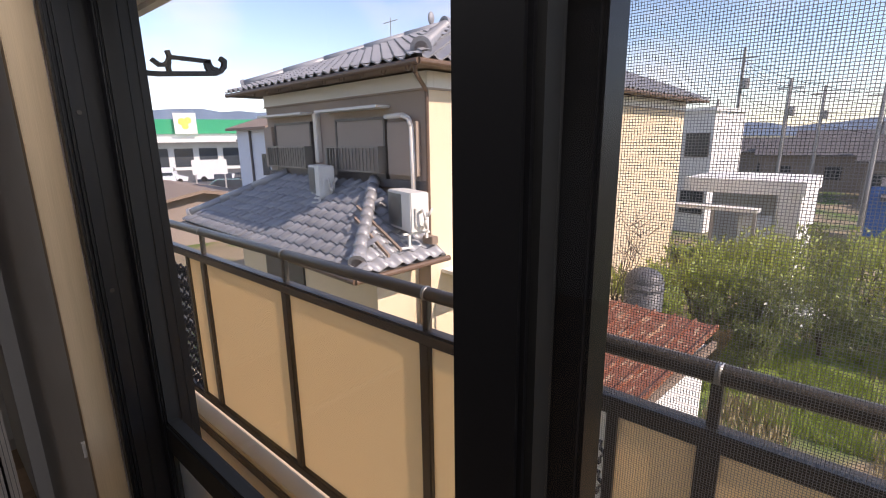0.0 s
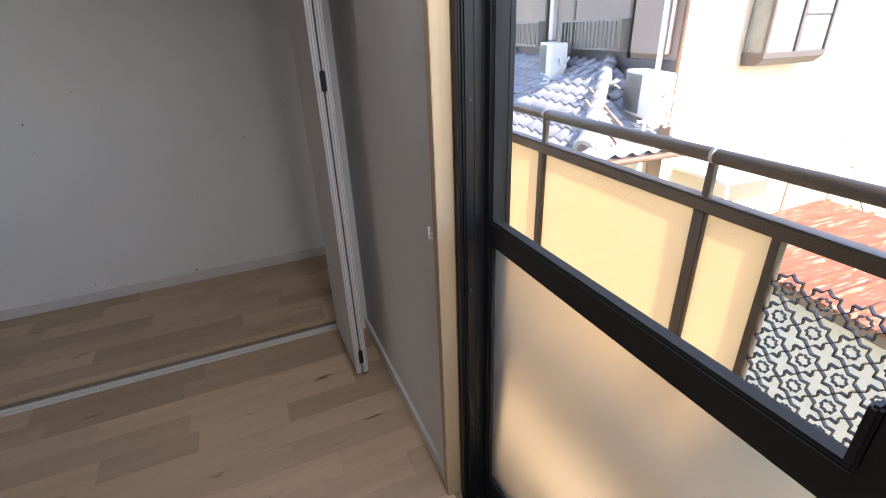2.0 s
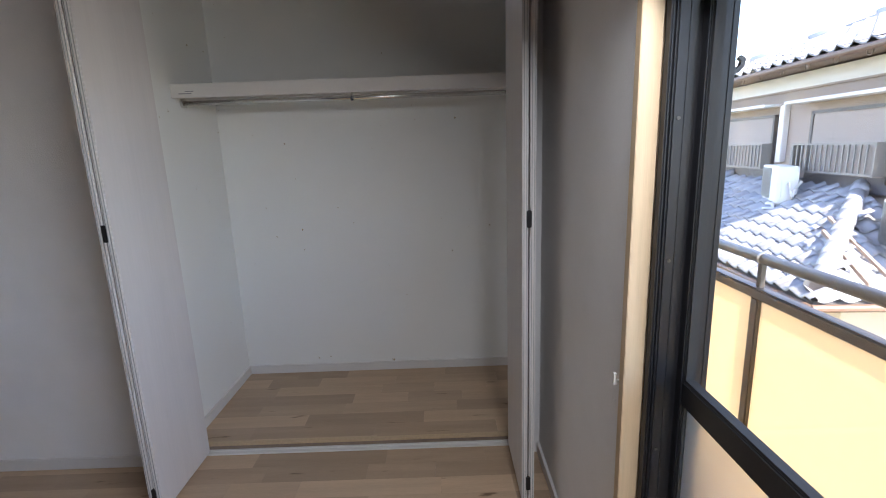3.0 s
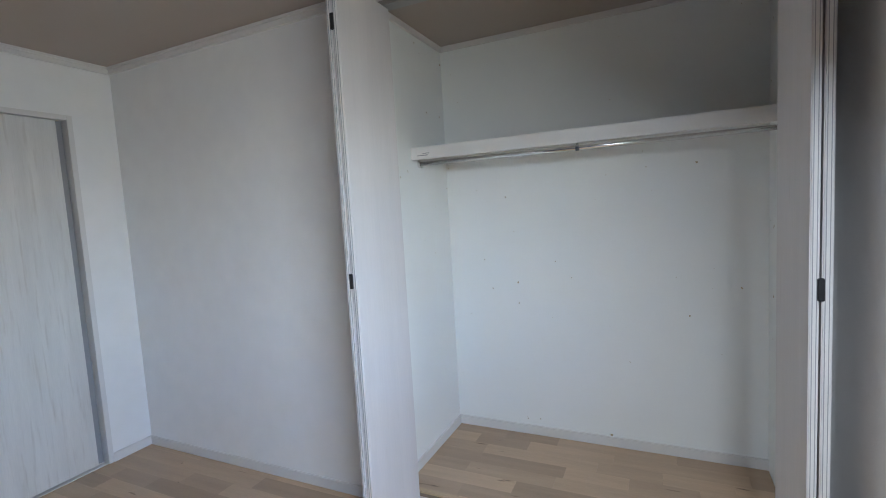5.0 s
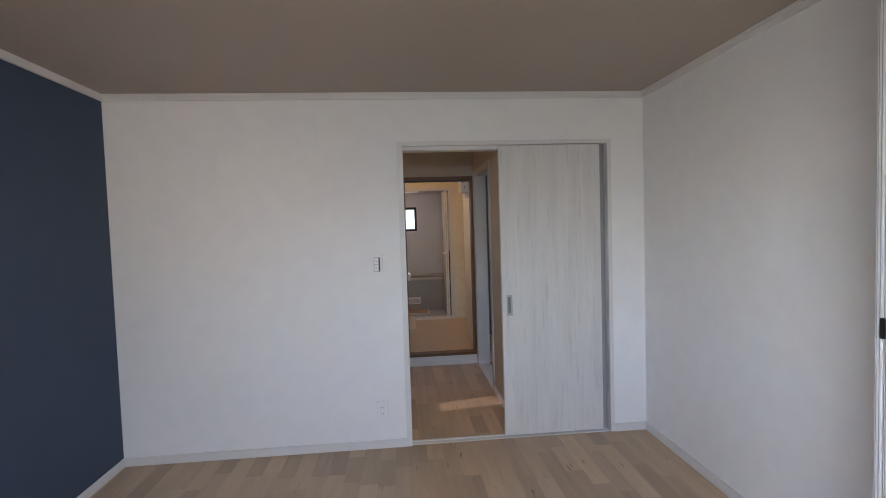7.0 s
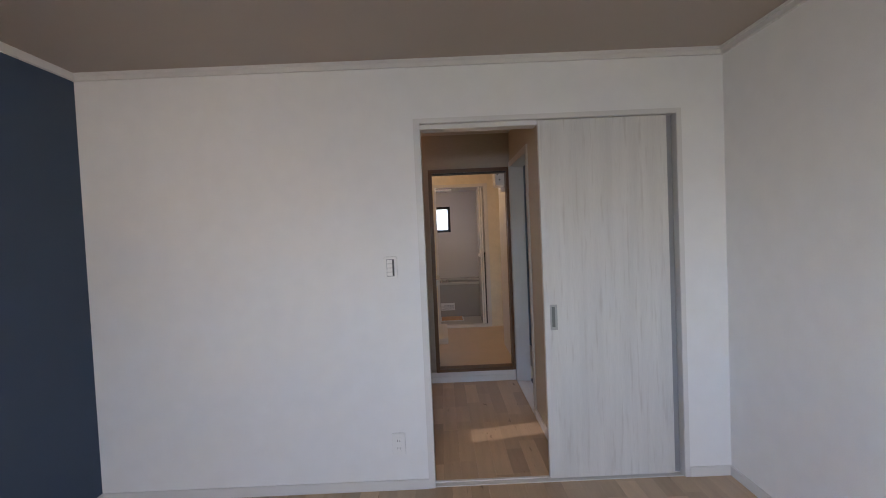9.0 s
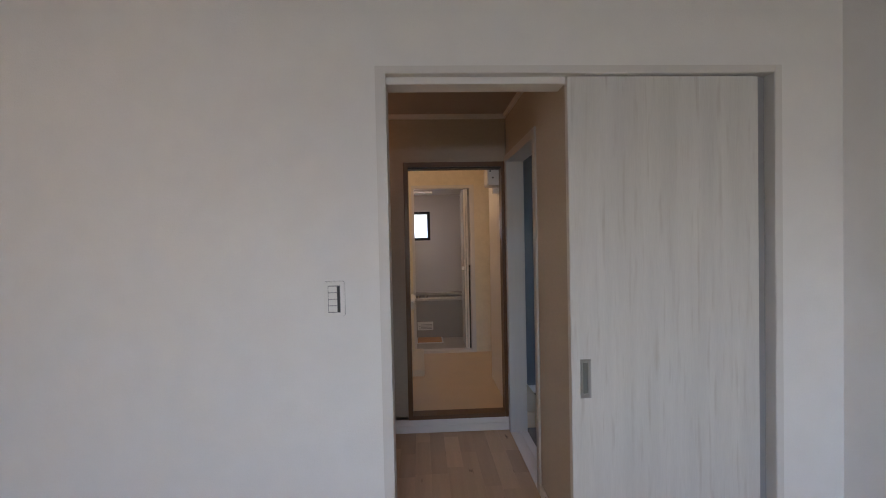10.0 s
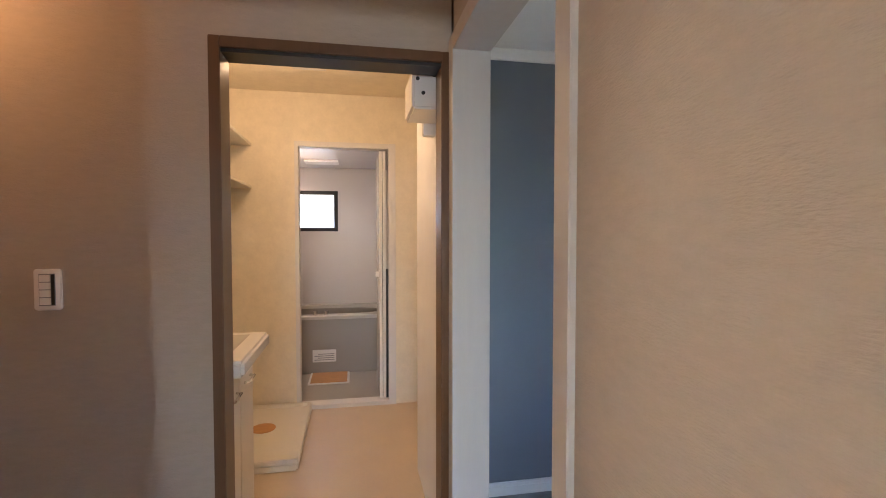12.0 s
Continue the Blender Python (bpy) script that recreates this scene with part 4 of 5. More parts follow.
for x in POSTS:
    part("post", boxes((x - 0.021, x + 0.021, BY - 0.020, BY + 0.020, -0.09, 0.760), bevel=0.004), M_BRONZE, railing)
    part("post_neck", boxes((x - 0.011, x + 0.011, BY - 0.011, BY + 0.011, 0.804, 0.903), bevel=0.002), M_BRONZE, railing)
    part("collar", tube(bmesh.new(), (x - 0.006, BY, 0.922), (x + 0.006, BY, 0.922), 0.0236, 18), M_STEEL, railing, "", True)
LATTICE = {(-0.615, 0.18): (-0.385, -0.02), (-3.05, -2.245): (-2.83, -2.46)}


def quatrefoil(bm, cx, cz, s, y0, y1, w):
    """One eight-pointed star of the cast lattice, as a bent bar."""
    pts = []
    for k in range(16):
        a = k * math.pi / 8
        r = s * (0.50 if k % 2 == 0 else 0.36)
        pts.append((cx + r * math.cos(a), cz + r * math.sin(a)))
    for (xa, za), (xb, zb) in zip(pts, pts[1:] + pts[:1]):
        d = Vector((xb - xa, zb - za)).normalized()
        nx, nz = -d.y * w, d.x * w
        v = [bm.verts.new(p) for p in ((xa - nx, y0, za - nz), (xa + nx, y0, za + nz), (xb + nx, y0, zb + nz), (xb - nx, y0, zb - nz),
                                       (xa - nx, y1, za - nz), (xa + nx, y1, za + nz), (xb + nx, y1, zb + nz), (xb - nx, y1, zb - nz))]
        for q in ((0, 1, 2, 3), (7, 6, 5, 4), (0, 4, 5, 1), (1, 5, 6, 2), (2, 6, 7, 3), (3, 7, 4, 0)):
            bm.faces.new([v[i] for i in q])


for xa, xb in zip(POSTS, POSTS[1:]):
    spans = [(xa + 0.021, xb - 0.021)]
    if (xa, xb) in LATTICE:
        la, lb = LATTICE[(xa, xb)]
        spans = [(xa + 0.021, la - 0.012), (lb + 0.012, xb - 0.021)]
        for x in (la, lb):
            part("lattice_stile", boxes((x - 0.012, x + 0.012, BY - 0.015, BY + 0.015, -0.09, 0.760)), M_BRONZE, railing)
        bm = bmesh.new()
        s = (lb - la - 0.024) / 4
        for i in range(4):
            for j in range(int(0.835 / s)):
                quatrefoil(bm, la + 0.012 + (i + 0.5) * s, -0.09 + (j + 0.5) * s, s * 1.0, BY - 0.006, BY + 0.006, 0.0012)
                quatrefoil(bm, la + 0.012 + (i + 0.5) * s, -0.09 + (j + 0.5) * s, s * 0.42, BY - 0.005, BY + 0.005, 0.0008)
        part("lattice", bm, M_BLACKALU, railing, "black cast star-pattern lattice")
    for p, q in spans:
        part("panel", boxes((p, q, BY - 0.002, BY + 0.002, -0.09, 0.760)), M_ACRYL, railing, "tan acrylic panel")
arm = thing("laundry_pole_bracket", "black cast bracket for a laundry pole", "bracket")
o = Vector((-1.40, 0.305, 1.640))


def cast_bar(name, pts, w):
    """A flat cast bar through (y, z) points, 16 mm thick."""
    bm = bmesh.new()
    for i, ((ya, za), (yb, zb)) in enumerate(zip(pts, pts[1:])):
        d = Vector((yb - ya, zb - za)).normalized() * w
        t = 0.008 + 0.0005 * (i % 2) + w * 0.02
        prism(bm, [(o.y + ya - d.x * 0.7 + d.y, o.z + za - d.y * 0.5 - d.x), (o.y + yb + d.x * 0.5 + d.y, o.z + zb + d.y * 0.5 - d.x),
                   (o.y + yb + d.x * 0.5 - d.y, o.z + zb + d.y * 0.5 + d.x), (o.y + ya - d.x * 0.5 - d.y, o.z + za - d.y * 0.5 + d.x)], "x", o.x - t, o.x + t)
    part(name, bm, M_BLACK, arm)


cast_bar("lower_bar", [(-0.45, -0.044), (-0.155, -0.041), (0.026, -0.024), (0.044, -0.015), (0.057, 0.000), (0.060, 0.019), (0.049, 0.026)], 0.0075)
cast_bar("hook_back", [(0.030, -0.010), (0.017, -0.009), (0.008, 0.001), (0.005, 0.016)], 0.006)
cast_bar("upper_bar", [(0.005, 0.013), (-0.060, 0.014), (-0.114, 0.014)], 0.006)
cast_bar("hook_back", [(-0.122, 0.031), (-0.118, 0.016), (-0.123, 0.002), (-0.136, -0.011), (-0.152, -0.013), (-0.170, 0.000)], 0.006)
cast_bar("strut", [(-0.122, -0.002), (-0.126, -0.019), (-0.123, -0.034)], 0.006)
cast_bar("strut", [(-0.004, 0.012), (-0.002, -0.006), (0.006, -0.021)], 0.006)
part("wall_plate", boxes((o.x - 0.03, o.x + 0.03, -0.160, -0.145, 1.54, 1.72), bevel=0.003), M_BLACK, arm)


# ---- neighbouring house ----
HA = -4.0
HM = pose(-4.768, 5.08, 0, 0, 0, HA)
GZ = -3.2
house = thing("neighbour_house", "two-storey stucco house with grey tiled roofs", "house", at=HM)
D, L = 11.3, -5.5
part("front_wall", boxes((L, 0.0, 0.0, 0.12, GZ, 2.15)), M_STUCCO_SHADE, house, "stucco wall with its shade painted as taupe")
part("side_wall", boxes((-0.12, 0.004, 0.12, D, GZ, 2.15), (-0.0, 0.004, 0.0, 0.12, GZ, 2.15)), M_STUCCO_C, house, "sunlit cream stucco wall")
part("rear_wall", boxes((L, -0.12, D - 0.12, D, GZ, 2.15), (L, L + 0.12, 0.12, D - 0.12, GZ, 2.15)), M_STUCCO_C, house)
part("frieze", boxes((L - 0.03, 0.03, -0.03, 0.10, 2.15, 2.40), (-0.10, 0.03, 0.10, D + 0.03, 2.15, 2.40), bevel=0.005), M_STUCCO_W, house, "cream frieze band below the eaves")
part("band_moulding", boxes((L - 0.045, 0.045, -0.045, 0.0, 2.125, 2.155), (0.0, 0.045, 0.0, D, 2.125, 2.155)), M_STUCCO_SHADE, house)
EZ, OV = 2.45, 0.60
UL, UR = -6.1, 0.48
DB = D + 0.5
AU, AV, AZ = -2.8, 3.27, 3.90      # head of the front hips
# soffit, slopes and gutters of the upper roof
part("soffit", boxes((UL, UR, -OV, DB, EZ - 0.02, EZ + 0.02)), M_OLDWOOD, house)


def slope(name, pts, thick, material, parent):
    bm = bmesh.new()
    top = [bm.verts.new(p) for p in pts]
    low = [bm.verts.new((p[0], p[1], p[2] - thick)) for p in pts]
    bm.faces.new(top), bm.faces.new(low[::-1])
    for i in range(len(pts)):
        j = (i + 1) % len(pts)
        bm.faces.new((top[j], top[i], low[i], low[j]))
    bmesh.ops.recalc_face_normals(bm, faces=bm.faces)
    return part(name, bm, material, parent)


AR = DB - 3.3                       # far end of the main ridge
slope("roof_front", [(UL, -OV, EZ), (UR, -OV, EZ), (AU, AV, AZ)], 0.06, M_ROOFBASE, house)
slope("roof_side", [(UR, -OV, EZ), (UR, DB, EZ), (AU, AR, AZ), (AU, AV, AZ)], 0.06, M_ROOFBASE, house)
slope("roof_side", [(UL, DB, EZ), (UL, -OV, EZ), (AU, AV, AZ), (AU, AR, AZ)], 0.06, M_ROOFBASE, house)
slope("roof_rear", [(UR, DB, EZ), (UL, DB, EZ), (AU, AR, AZ)], 0.06, M_ROOFBASE, house)


def tile_profile(u, w):
    """Height of a pantile across its width."""
    s = u / w
    return 0.042 * math.exp(-((s - 0.80) / 0.14) ** 2) - 0.034 * math.sin(math.pi * min(1, s / 0.66)) ** 2


def tile_rows(width, rise_pts=9, length=0.26, lift=0.042):
    us = [width * 1.06 * k / (rise_pts - 1) for k in range(rise_pts)]
    v, f = [], []
    for u in us:
        h = tile_profile(min(u, width), width)
        v += [(u, 0.0, h + lift + 0.016), (u, length, h + 0.016), (u, -0.004, h + lift - 0.010)]
    for k in range(rise_pts - 1):
        a, b = 3 * k, 3 * k + 3
        f += [(a, b, b + 1, a + 1), (a + 2, b + 2, b, a)]
    return v, f


TW, TL = 0.27, 0.225
tv, tf = tile_rows(TW)
tile_mesh = bpy.data.meshes.new("tile")
tile_mesh.from_pydata(tv, [], tf)
tile_mesh.materials.append(M_KAWARA)
for p in tile_mesh.polygons:
    p.use_smooth = True


def slope_frame(origin, along, up):
    """Matrix of a roof plane: x along the eave, y up the slope, z out of it."""
    x, y = Vector(along).normalized(), Vector(up).normalized()
    z = x.cross(y)
    return Matrix(((x.x, y.x, z.x, origin[0]), (x.y, y.y, z.y, origin[1]), (x.z, y.z, z.z, origin[2]), (0, 0, 0, 1)))


def tiled(parent, m, width, height, left_cut, right_cut, joined=False):
    """Pantiles over a roof plane; the cuts give how far the sides lean in per metre of slope."""
    cols, rows = int(width / TW) + 1, int(height / TL + 0.5)
    first = -int(max(0, -left_cut) * height / TW)
    v, f = [], []
    for r in range(rows):
        y = r * TL
        for c in range(first, cols):
            x = c * TW
            if x < left_cut * y - 0.10 or x + TW > width - right_cut * y + 0.16:
                continue
            if joined:
                k = len(v)
                jit = random.uniform(-0.004, 0.004)
                v += [tuple(m @ Vector((a + x, b + y, d + jit))) for a, b, d in tv]
                f += [tuple(i + k for i in q) for q in tf]
            else:
                ob = new("tile", tile_mesh)
                ob.parent = parent
                ob.matrix_local = m @ pose(x, y, 0, random.uniform(-1.2, 1.2), random.uniform(-1.0, 1.0), 0)
    if joined:
        me = bpy.data.meshes.new("tiles")
        me.from_pydata(v, [], f)
        me.materials.append(M_KAWARA)
        ob = new("tiles", me)
        ob.parent = parent
        tagged(ob, "rows of grey pantiles", kind="stuff")


def ridge(parent, a, b, r=0.085, cap=True, name="ridge", tile=0.26):
    """A ridge of stacked half-round tiles with an end disc."""
    a, b = Vector(a), Vector(b)
    n = max(2, int((b - a).length / tile))
    bm = bmesh.new()
    for k in range(n):
        p, q = a.lerp(b, k / n), a.lerp(b, (k + 1.06) / n)
        tube(bm, p, q, r * 1.04, 12, r * 0.94)
    ob = part(name, bm, M_KAWARA, parent, "grey ridge tiles", True)
    if cap:
        bm = bmesh.new()
        d = (b - a).normalized()
        tube(bm, a - d * 0.05, a + d * 0.02, r * 1.25, 16)
        part("ridge_end", bm, M_KAWARA, ob)
        bm = bmesh.new()
        tube(bm, a - d * 0.062, a - d * 0.045, r * 0.75, 16)
        part("ridge_boss", bm, M_FARROOF, ob)
    return ob


FH, SH = math.hypot(AV + OV, AZ - EZ), math.hypot(UR - AU, AZ - EZ)
tiled(house, slope_frame((UL, -OV - 0.05, EZ), (1, 0, 0), (0, AV + OV, AZ - EZ)), UR - UL, FH, (AU - UL) / FH, (UR - AU) / FH, True)
tiled(house, slope_frame((UR + 0.05, -OV, EZ), (0, 1, 0), (AU - UR, 0, AZ - EZ)), DB + OV, SH, (AV + OV) / SH, 3.3 / SH, True)
ridge(house, (UL + 0.26, -OV + 0.30, EZ + 0.22), (AU, AV, AZ + 0.08), 0.10, True, "ridge", 0.9)
ridge(house, (UL + 0.36, -OV + 0.42, EZ + 0.17), (AU, AV, AZ + 0.02), 0.13, False, "ridge", 1.8)
ridge(house, (UR - 0.22, -OV + 0.26, EZ + 0.20), (AU, AV, AZ + 0.06), 0.125)
ridge(house, (AU, AV, AZ + 0.10), (AU, AR, AZ + 0.10), 0.13)
part("ridge_finial", ball(bmesh.new(), (AU - 0.22, AV - 0.24, AZ + 0.22), 0.11, 2, (0.5, 0.9, 1.35)), M_KAWARA, house)
gut = part("gutter", tubes([(UL, -OV - 0.04, EZ - 0.03), (UR + 0.04, -OV - 0.04, EZ - 0.03), (UR + 0.04, DB, EZ - 0.03)], 0.045, 10), M_COPPER, house, "brown eaves gutter")
for k in range(11):
    u = UR - 0.25 - k * 0.55
    pts = [(u + 0.045 * math.cos(a), -OV + 0.02, EZ - 0.085 + 0.045 * math.sin(a)) for a in [math.pi * (1 + j / 6) for j in range(7)]]
    part("gutter_hook", tubes([(u - 0.045, -OV + 0.02, EZ - 0.02)] + pts + [(u + 0.045, -OV + 0.02, EZ - 0.02)], 0.007, 6), M_COPPER, gut)
part("downpipe", tubes([(UR - 0.05, -OV - 0.02, EZ - 0.07), (UR - 0.08, -OV, EZ - 0.16), (0.06, -0.07, 2.10), (0.06, -0.07, -0.3)], 0.032, 10), M_COPPER, house, "brown downpipe")


# windows of the front wall
def house_window(u0, u1, parent):
    w = part("window", boxes((u0, u1, -0.05, 0.0, 0.80, 1.72)), M_SHUTTER, parent, "closed window with a roller shutter")
    part("frame", boxes((u0 - 0.06, u0, -0.07, 0.0, 0.72, 1.77), (u1, u1 + 0.06, -0.07, 0.0, 0.72, 1.77), (u0 - 0.06, u1 + 0.06, -0.07, 0.0, 1.72, 1.77),
         (u0 - 0.06, u1 + 0.06, -0.07, 0.0, 0.72, 0.80), bevel=0.004), M_FRAMEDK, w)
    for k in range(12):
        part("slat", boxes((u0 + 0.005, u1 - 0.005, -0.060, -0.05, 0.82 + k * 0.074, 0.880 + k * 0.074)), M_SHUTTER, w)
    part("hood", boxes((u0 - 0.36, u1 + 0.15, -0.32, 0.0, 1.90, 1.945), bevel=0.006), M_STUCCO_W, w, "pale concrete hood")
    bar = part("railing", boxes((u0 - 0.18, u1 + 0.06, -0.24, -0.215, 1.245, 1.275), (u0 - 0.18, u1 + 0.06, -0.24, -0.215, 0.83, 0.855), (u0 - 0.18, u0 - 0.155, -0.24, -0.05, 0.83, 1.275),
               (u1 + 0.035, u1 + 0.06, -0.24, -0.05, 0.83, 1.275)), M_RAILING, w, "weathered metal window railing")
    n = int((u1 - u0 + 0.2) / 0.105)
    for k in range(n):
        u = u0 - 0.15 + k * 0.105
        part("bar", boxes((u, u + 0.022, -0.237, -0.219, 0.855, 1.245)), M_RAILING, bar)
    return w


house_window(-2.47, -1.05, house)
house_window(-4.98, -3.50, house)
part("shutter_box", boxes((-0.88, -0.17, -0.12, 0.0, 0.80, 1.66), bevel=0.01), M_STUCCO_SHADE, house, "shutter box in the wall's shade tone")
part("shutter_box", boxes((-5.48, -5.08, -0.12, 0.0, 0.80, 1.70), bevel=0.01), M_STUCCO_SHADE, house, "shutter box in the wall's shade tone")
part("pipe_cover", boxes((-3.28, -3.14, -0.10, 0.0, 0.95, 1.92), bevel=0.012), M_PIPE, house, "white plastic pipe cover")
part("pipe_cover", tubes([(-0.86, -0.15, 1.75), (-0.42, -0.15, 1.76), (-0.28, -0.15, 1.70), (-0.22, -0.15, 1.58), (-0.20, -0.15, 0.20)], 0.042, 10), M_PIPE, house, "white plastic pipe cover", True)
part("skirt", boxes((L, 0.02, -0.06, 0.0, 0.58, 0.72)), M_FARROOF, house, "dark lead flashing")

# bay window on the cream side
bay = part("bay_window", boxes((0.004, 0.36, 1.12, 2.34, 0.70, 0.78), (0.004, 0.36, 1.12, 2.34, 1.74, 1.82), (0.31, 0.36, 1.12, 1.17, 0.78, 1.74),
           (0.31, 0.36, 2.29, 2.34, 0.78, 1.74), (0.31, 0.36, 1.70, 1.76, 0.78, 1.74), (0.335, 0.35, 1.76, 2.29, 1.24, 1.26), bevel=0.003), M_FRAMEDK, house, "brown-framed bay window with patterned glass")
for ya, yb in ((1.17, 1.70), (1.76, 2.29)):
    part("pane", boxes((0.325, 0.331, ya, yb, 0.78, 1.74)), M_PATGLASS, bay)
for yy in (1.13, 2.324):
    part("pane", boxes((0.02, 0.31, yy, yy + 0.006, 0.78, 1.74)), M_PATGLASS, bay)
part("base", prism(bmesh.new(), [(0.004, 0.60), (0.24, 0.60), (0.36, 0.70), (0.004, 0.70)], "y", 1.14, 2.32), M_FRAMEDK, bay)

# lower roof in front of the wall
LZ, LT, LV, HU = -0.40, 0.62, -1.74, -1.34       # eave height, top, eave line, hip head
LR, LL, HL = 0.38, -6.6, -4.62
lr = part("lower_roof", boxes((L, -0.3, LV + 0.2, 0.0, LZ - 0.14, LZ - 0.08)), M_OLDWOOD, house, "lower hipped roof of grey pantiles")
slope("deck", [(LL, LV, LZ), (LR, LV, LZ), (HU, -0.02, LT), (HL, -0.02, LT)], 0.05, M_ROOFBASE, lr)
slope("deck", [(LR, LV, LZ), (LR, -0.02, LZ), (HU, -0.02, LT)], 0.05, M_ROOFBASE, lr)
slope("deck", [(LL, LV, LZ), (HL, -0.02, LT), (LL, -0.02, LZ)], 0.05, M_ROOFBASE, lr)
SL = math.hypot(LV, LT - LZ)
tiled(lr, slope_frame((LL, LV - 0.04, LZ), (1, 0, 0), (0, -0.02 - LV, LT - LZ)), LR - LL, SL, (HL - LL) / SL, (LR - HU) / SL)
tiled(lr, slope_frame((LR + 0.04, LV, LZ), (0, 1, 0), (HU - LR, 0, LT - LZ)), -0.02 - LV, SL, -LV / SL, 0.0)
ridge(lr, (LR - 0.12, LV + 0.12, LZ + 0.17), (HU, -0.08, LT + 0.07), 0.105, True, "hip_ridge")
ridge(lr, (LL + 0.14, LV + 0.12, LZ + 0.17), (HL, -0.08, LT + 0.07), 0.095, True, "hip_ridge", 0.8)
part("gutter", tubes([(LL, LV - 0.05, LZ - 0.06), (LR + 0.05, LV - 0.05, LZ - 0.06), (LR + 0.05, 0.0, LZ - 0.06)], 0.045, 10), M_COPPER, lr)
part("lower_wall", boxes((L, -0.3, -0.9, 0.0, GZ, LZ - 0.14)), M_STUCCO_C, house, "cream ground-floor wall")
part("lower_window", boxes((-4.2, -2.6, -0.94, -0.9, -2.4, -0.9)), M_DARKGLASS, house)
part("side_canopy", boxes((0.0, 0.95, 0.25, 2.6, -0.84, -0.78), (0.90, 0.94, 0.3, 0.34, GZ, -0.84), (0.90, 0.94, 2.5, 2.54, GZ, -0.84), bevel=0.004), M_STUCCO_W, house, "white side canopy")
louv = part("louvre_window", boxes((0.004, 0.03, 2.9, 4.0, -2.2, -1.1)), M_SHUTTER, house, "brown louvred shutter")
for k in range(14):
    part("slat", boxes((0.03, 0.045, 2.92, 3.98, -2.17 + k * 0.076, -2.12 + k * 0.076)), M_SHUTTER, louv)


def outdoor_unit(name, m, label, leg=0.22):
    t = thing(name, label, "air conditioner", "outdoor air conditioners", at=m)
    part("shell", boxes((-0.39, 0.39, 0.0, 0.29, 0.0, 0.56), bevel=0.014), M_ACWHITE, t)
    g = part("grille", boxes((-0.365, 0.09, -0.006, 0.0, 0.04, 0.52)), M_ACGRILL, t, "dark fan grille")
    for k in range(15):
        part("grille_bar", boxes((-0.36, 0.085, -0.011, -0.006, 0.055 + k * 0.031, 0.061 + k * 0.031)), M_ACGRILL, g)
    bm = bmesh.new()
    bmesh.ops.create_cone(bm, cap_ends=True, segments=28, radius1=0.20, radius2=0.20, depth=0.004, matrix=pose(-0.14, -0.007, 0.28, 90, 0, 0))
    part("fan_disc", bm, M_FRAMEDK, g)
    part("side_cover", boxes((0.39, 0.42, 0.06, 0.23, 0.08, 0.36), bevel=0.01), M_ACWHITE, t)
    part("hose", tubes([(0.42, 0.14, 0.30), (0.50, 0.14, 0.34), (0.52, 0.16, 0.20), (0.47, 0.20, 0.06), (0.44, 0.24, 0.22), (0.48, 0.30, 0.34)], 0.018, 8), M_PIPE, t, "", True)
    for x in (-0.32, 0.32):
        part("leg", boxes((x - 0.02, x + 0.02, -0.02, 0.02, -leg, 0.0), (x - 0.02, x + 0.02, 0.26, 0.30, -leg * 0.55, 0.0), bevel=0.003), M_ACWHITE, t)
        part("foot_rail", boxes((x - 0.02, x + 0.02, -0.10, 0.33, -0.035, -0.005), bevel=0.003), M_ACWHITE, t)
        part("ski", boxes((x - 0.025, x + 0.025, -0.14, 0.04, -leg - 0.03, -leg), bevel=0.003), M_ACWHITE, t)
    part("cross_bar", boxes((-0.33, 0.33, -0.012, 0.012, -leg * 0.6, -leg * 0.6 + 0.03)), M_ACWHITE, t)
    return t


outdoor_unit("air_conditioner", HM @ pose(-0.03, -0.62, 0.035, 0, 0, -15) @ Matrix.Scale(1.05, 4), "white outdoor air conditioner unit on a tiled roof stand", 0.20)
outdoor_unit("air_conditioner", HM @ pose(-2.56, -0.58, 0.37, 0, 0, -16), "white outdoor air conditioner unit beside a shuttered window", 0.08)
pipe = thing("timber_offcut", "weathered planks lying across the roof tiles", "plank", at=HM)
part("board", prism(bmesh.new(), [(-0.75, 0.33), (0.30, -0.22), (0.30, -0.18), (-0.75, 0.37)], "y", -0.90, -0.86), M_OLDWOOD, pipe)
part("board", prism(bmesh.new(), [(-0.45, 0.20), (0.34, -0.26), (0.34, -0.21), (-0.45, 0.25)], "y", -1.16, -1.12), M_OLDWOOD, pipe)
part("block", boxes((0.12, 0.34, -0.28, -0.14, -0.22, -0.10), bevel=0.01), M_OLDWOOD, pipe)


# ---- garden, shed, distance ----
bm = bmesh.new()
bmesh.ops.create_grid(bm, x_segments=2, y_segments=2, size=2500)
bmesh.ops.translate(bm, vec=(0, 0, GZ), verts=bm.verts)
struct("ground", bm, M_GROUND, "dry garden soil with patches of grass", "ground")
struct("parking_lot", boxes((-140, -24, -20, 90, GZ - 0.2, GZ + 0.03)), M_ASPHALT, "grey asphalt car park", "parking lot")

SM = pose(-0.65, 5.85, -0.03, 0, 0, -6.5)
shed = thing("garden_shed", "white shed with a rusty red sheet roof", "shed", at=SM)
part("wall", boxes((-2.2, -0.10, -2.02, -0.04, GZ, -1.16)), M_STUCCO_W, shed, "white plastered wall")
slope("roof", [(-2.35, -2.14, -1.06), (0.0, -2.14, -1.06), (0.0, 0.0, -0.90), (-2.35, 0.0, -0.90)], 0.03, M_RUST, shed)
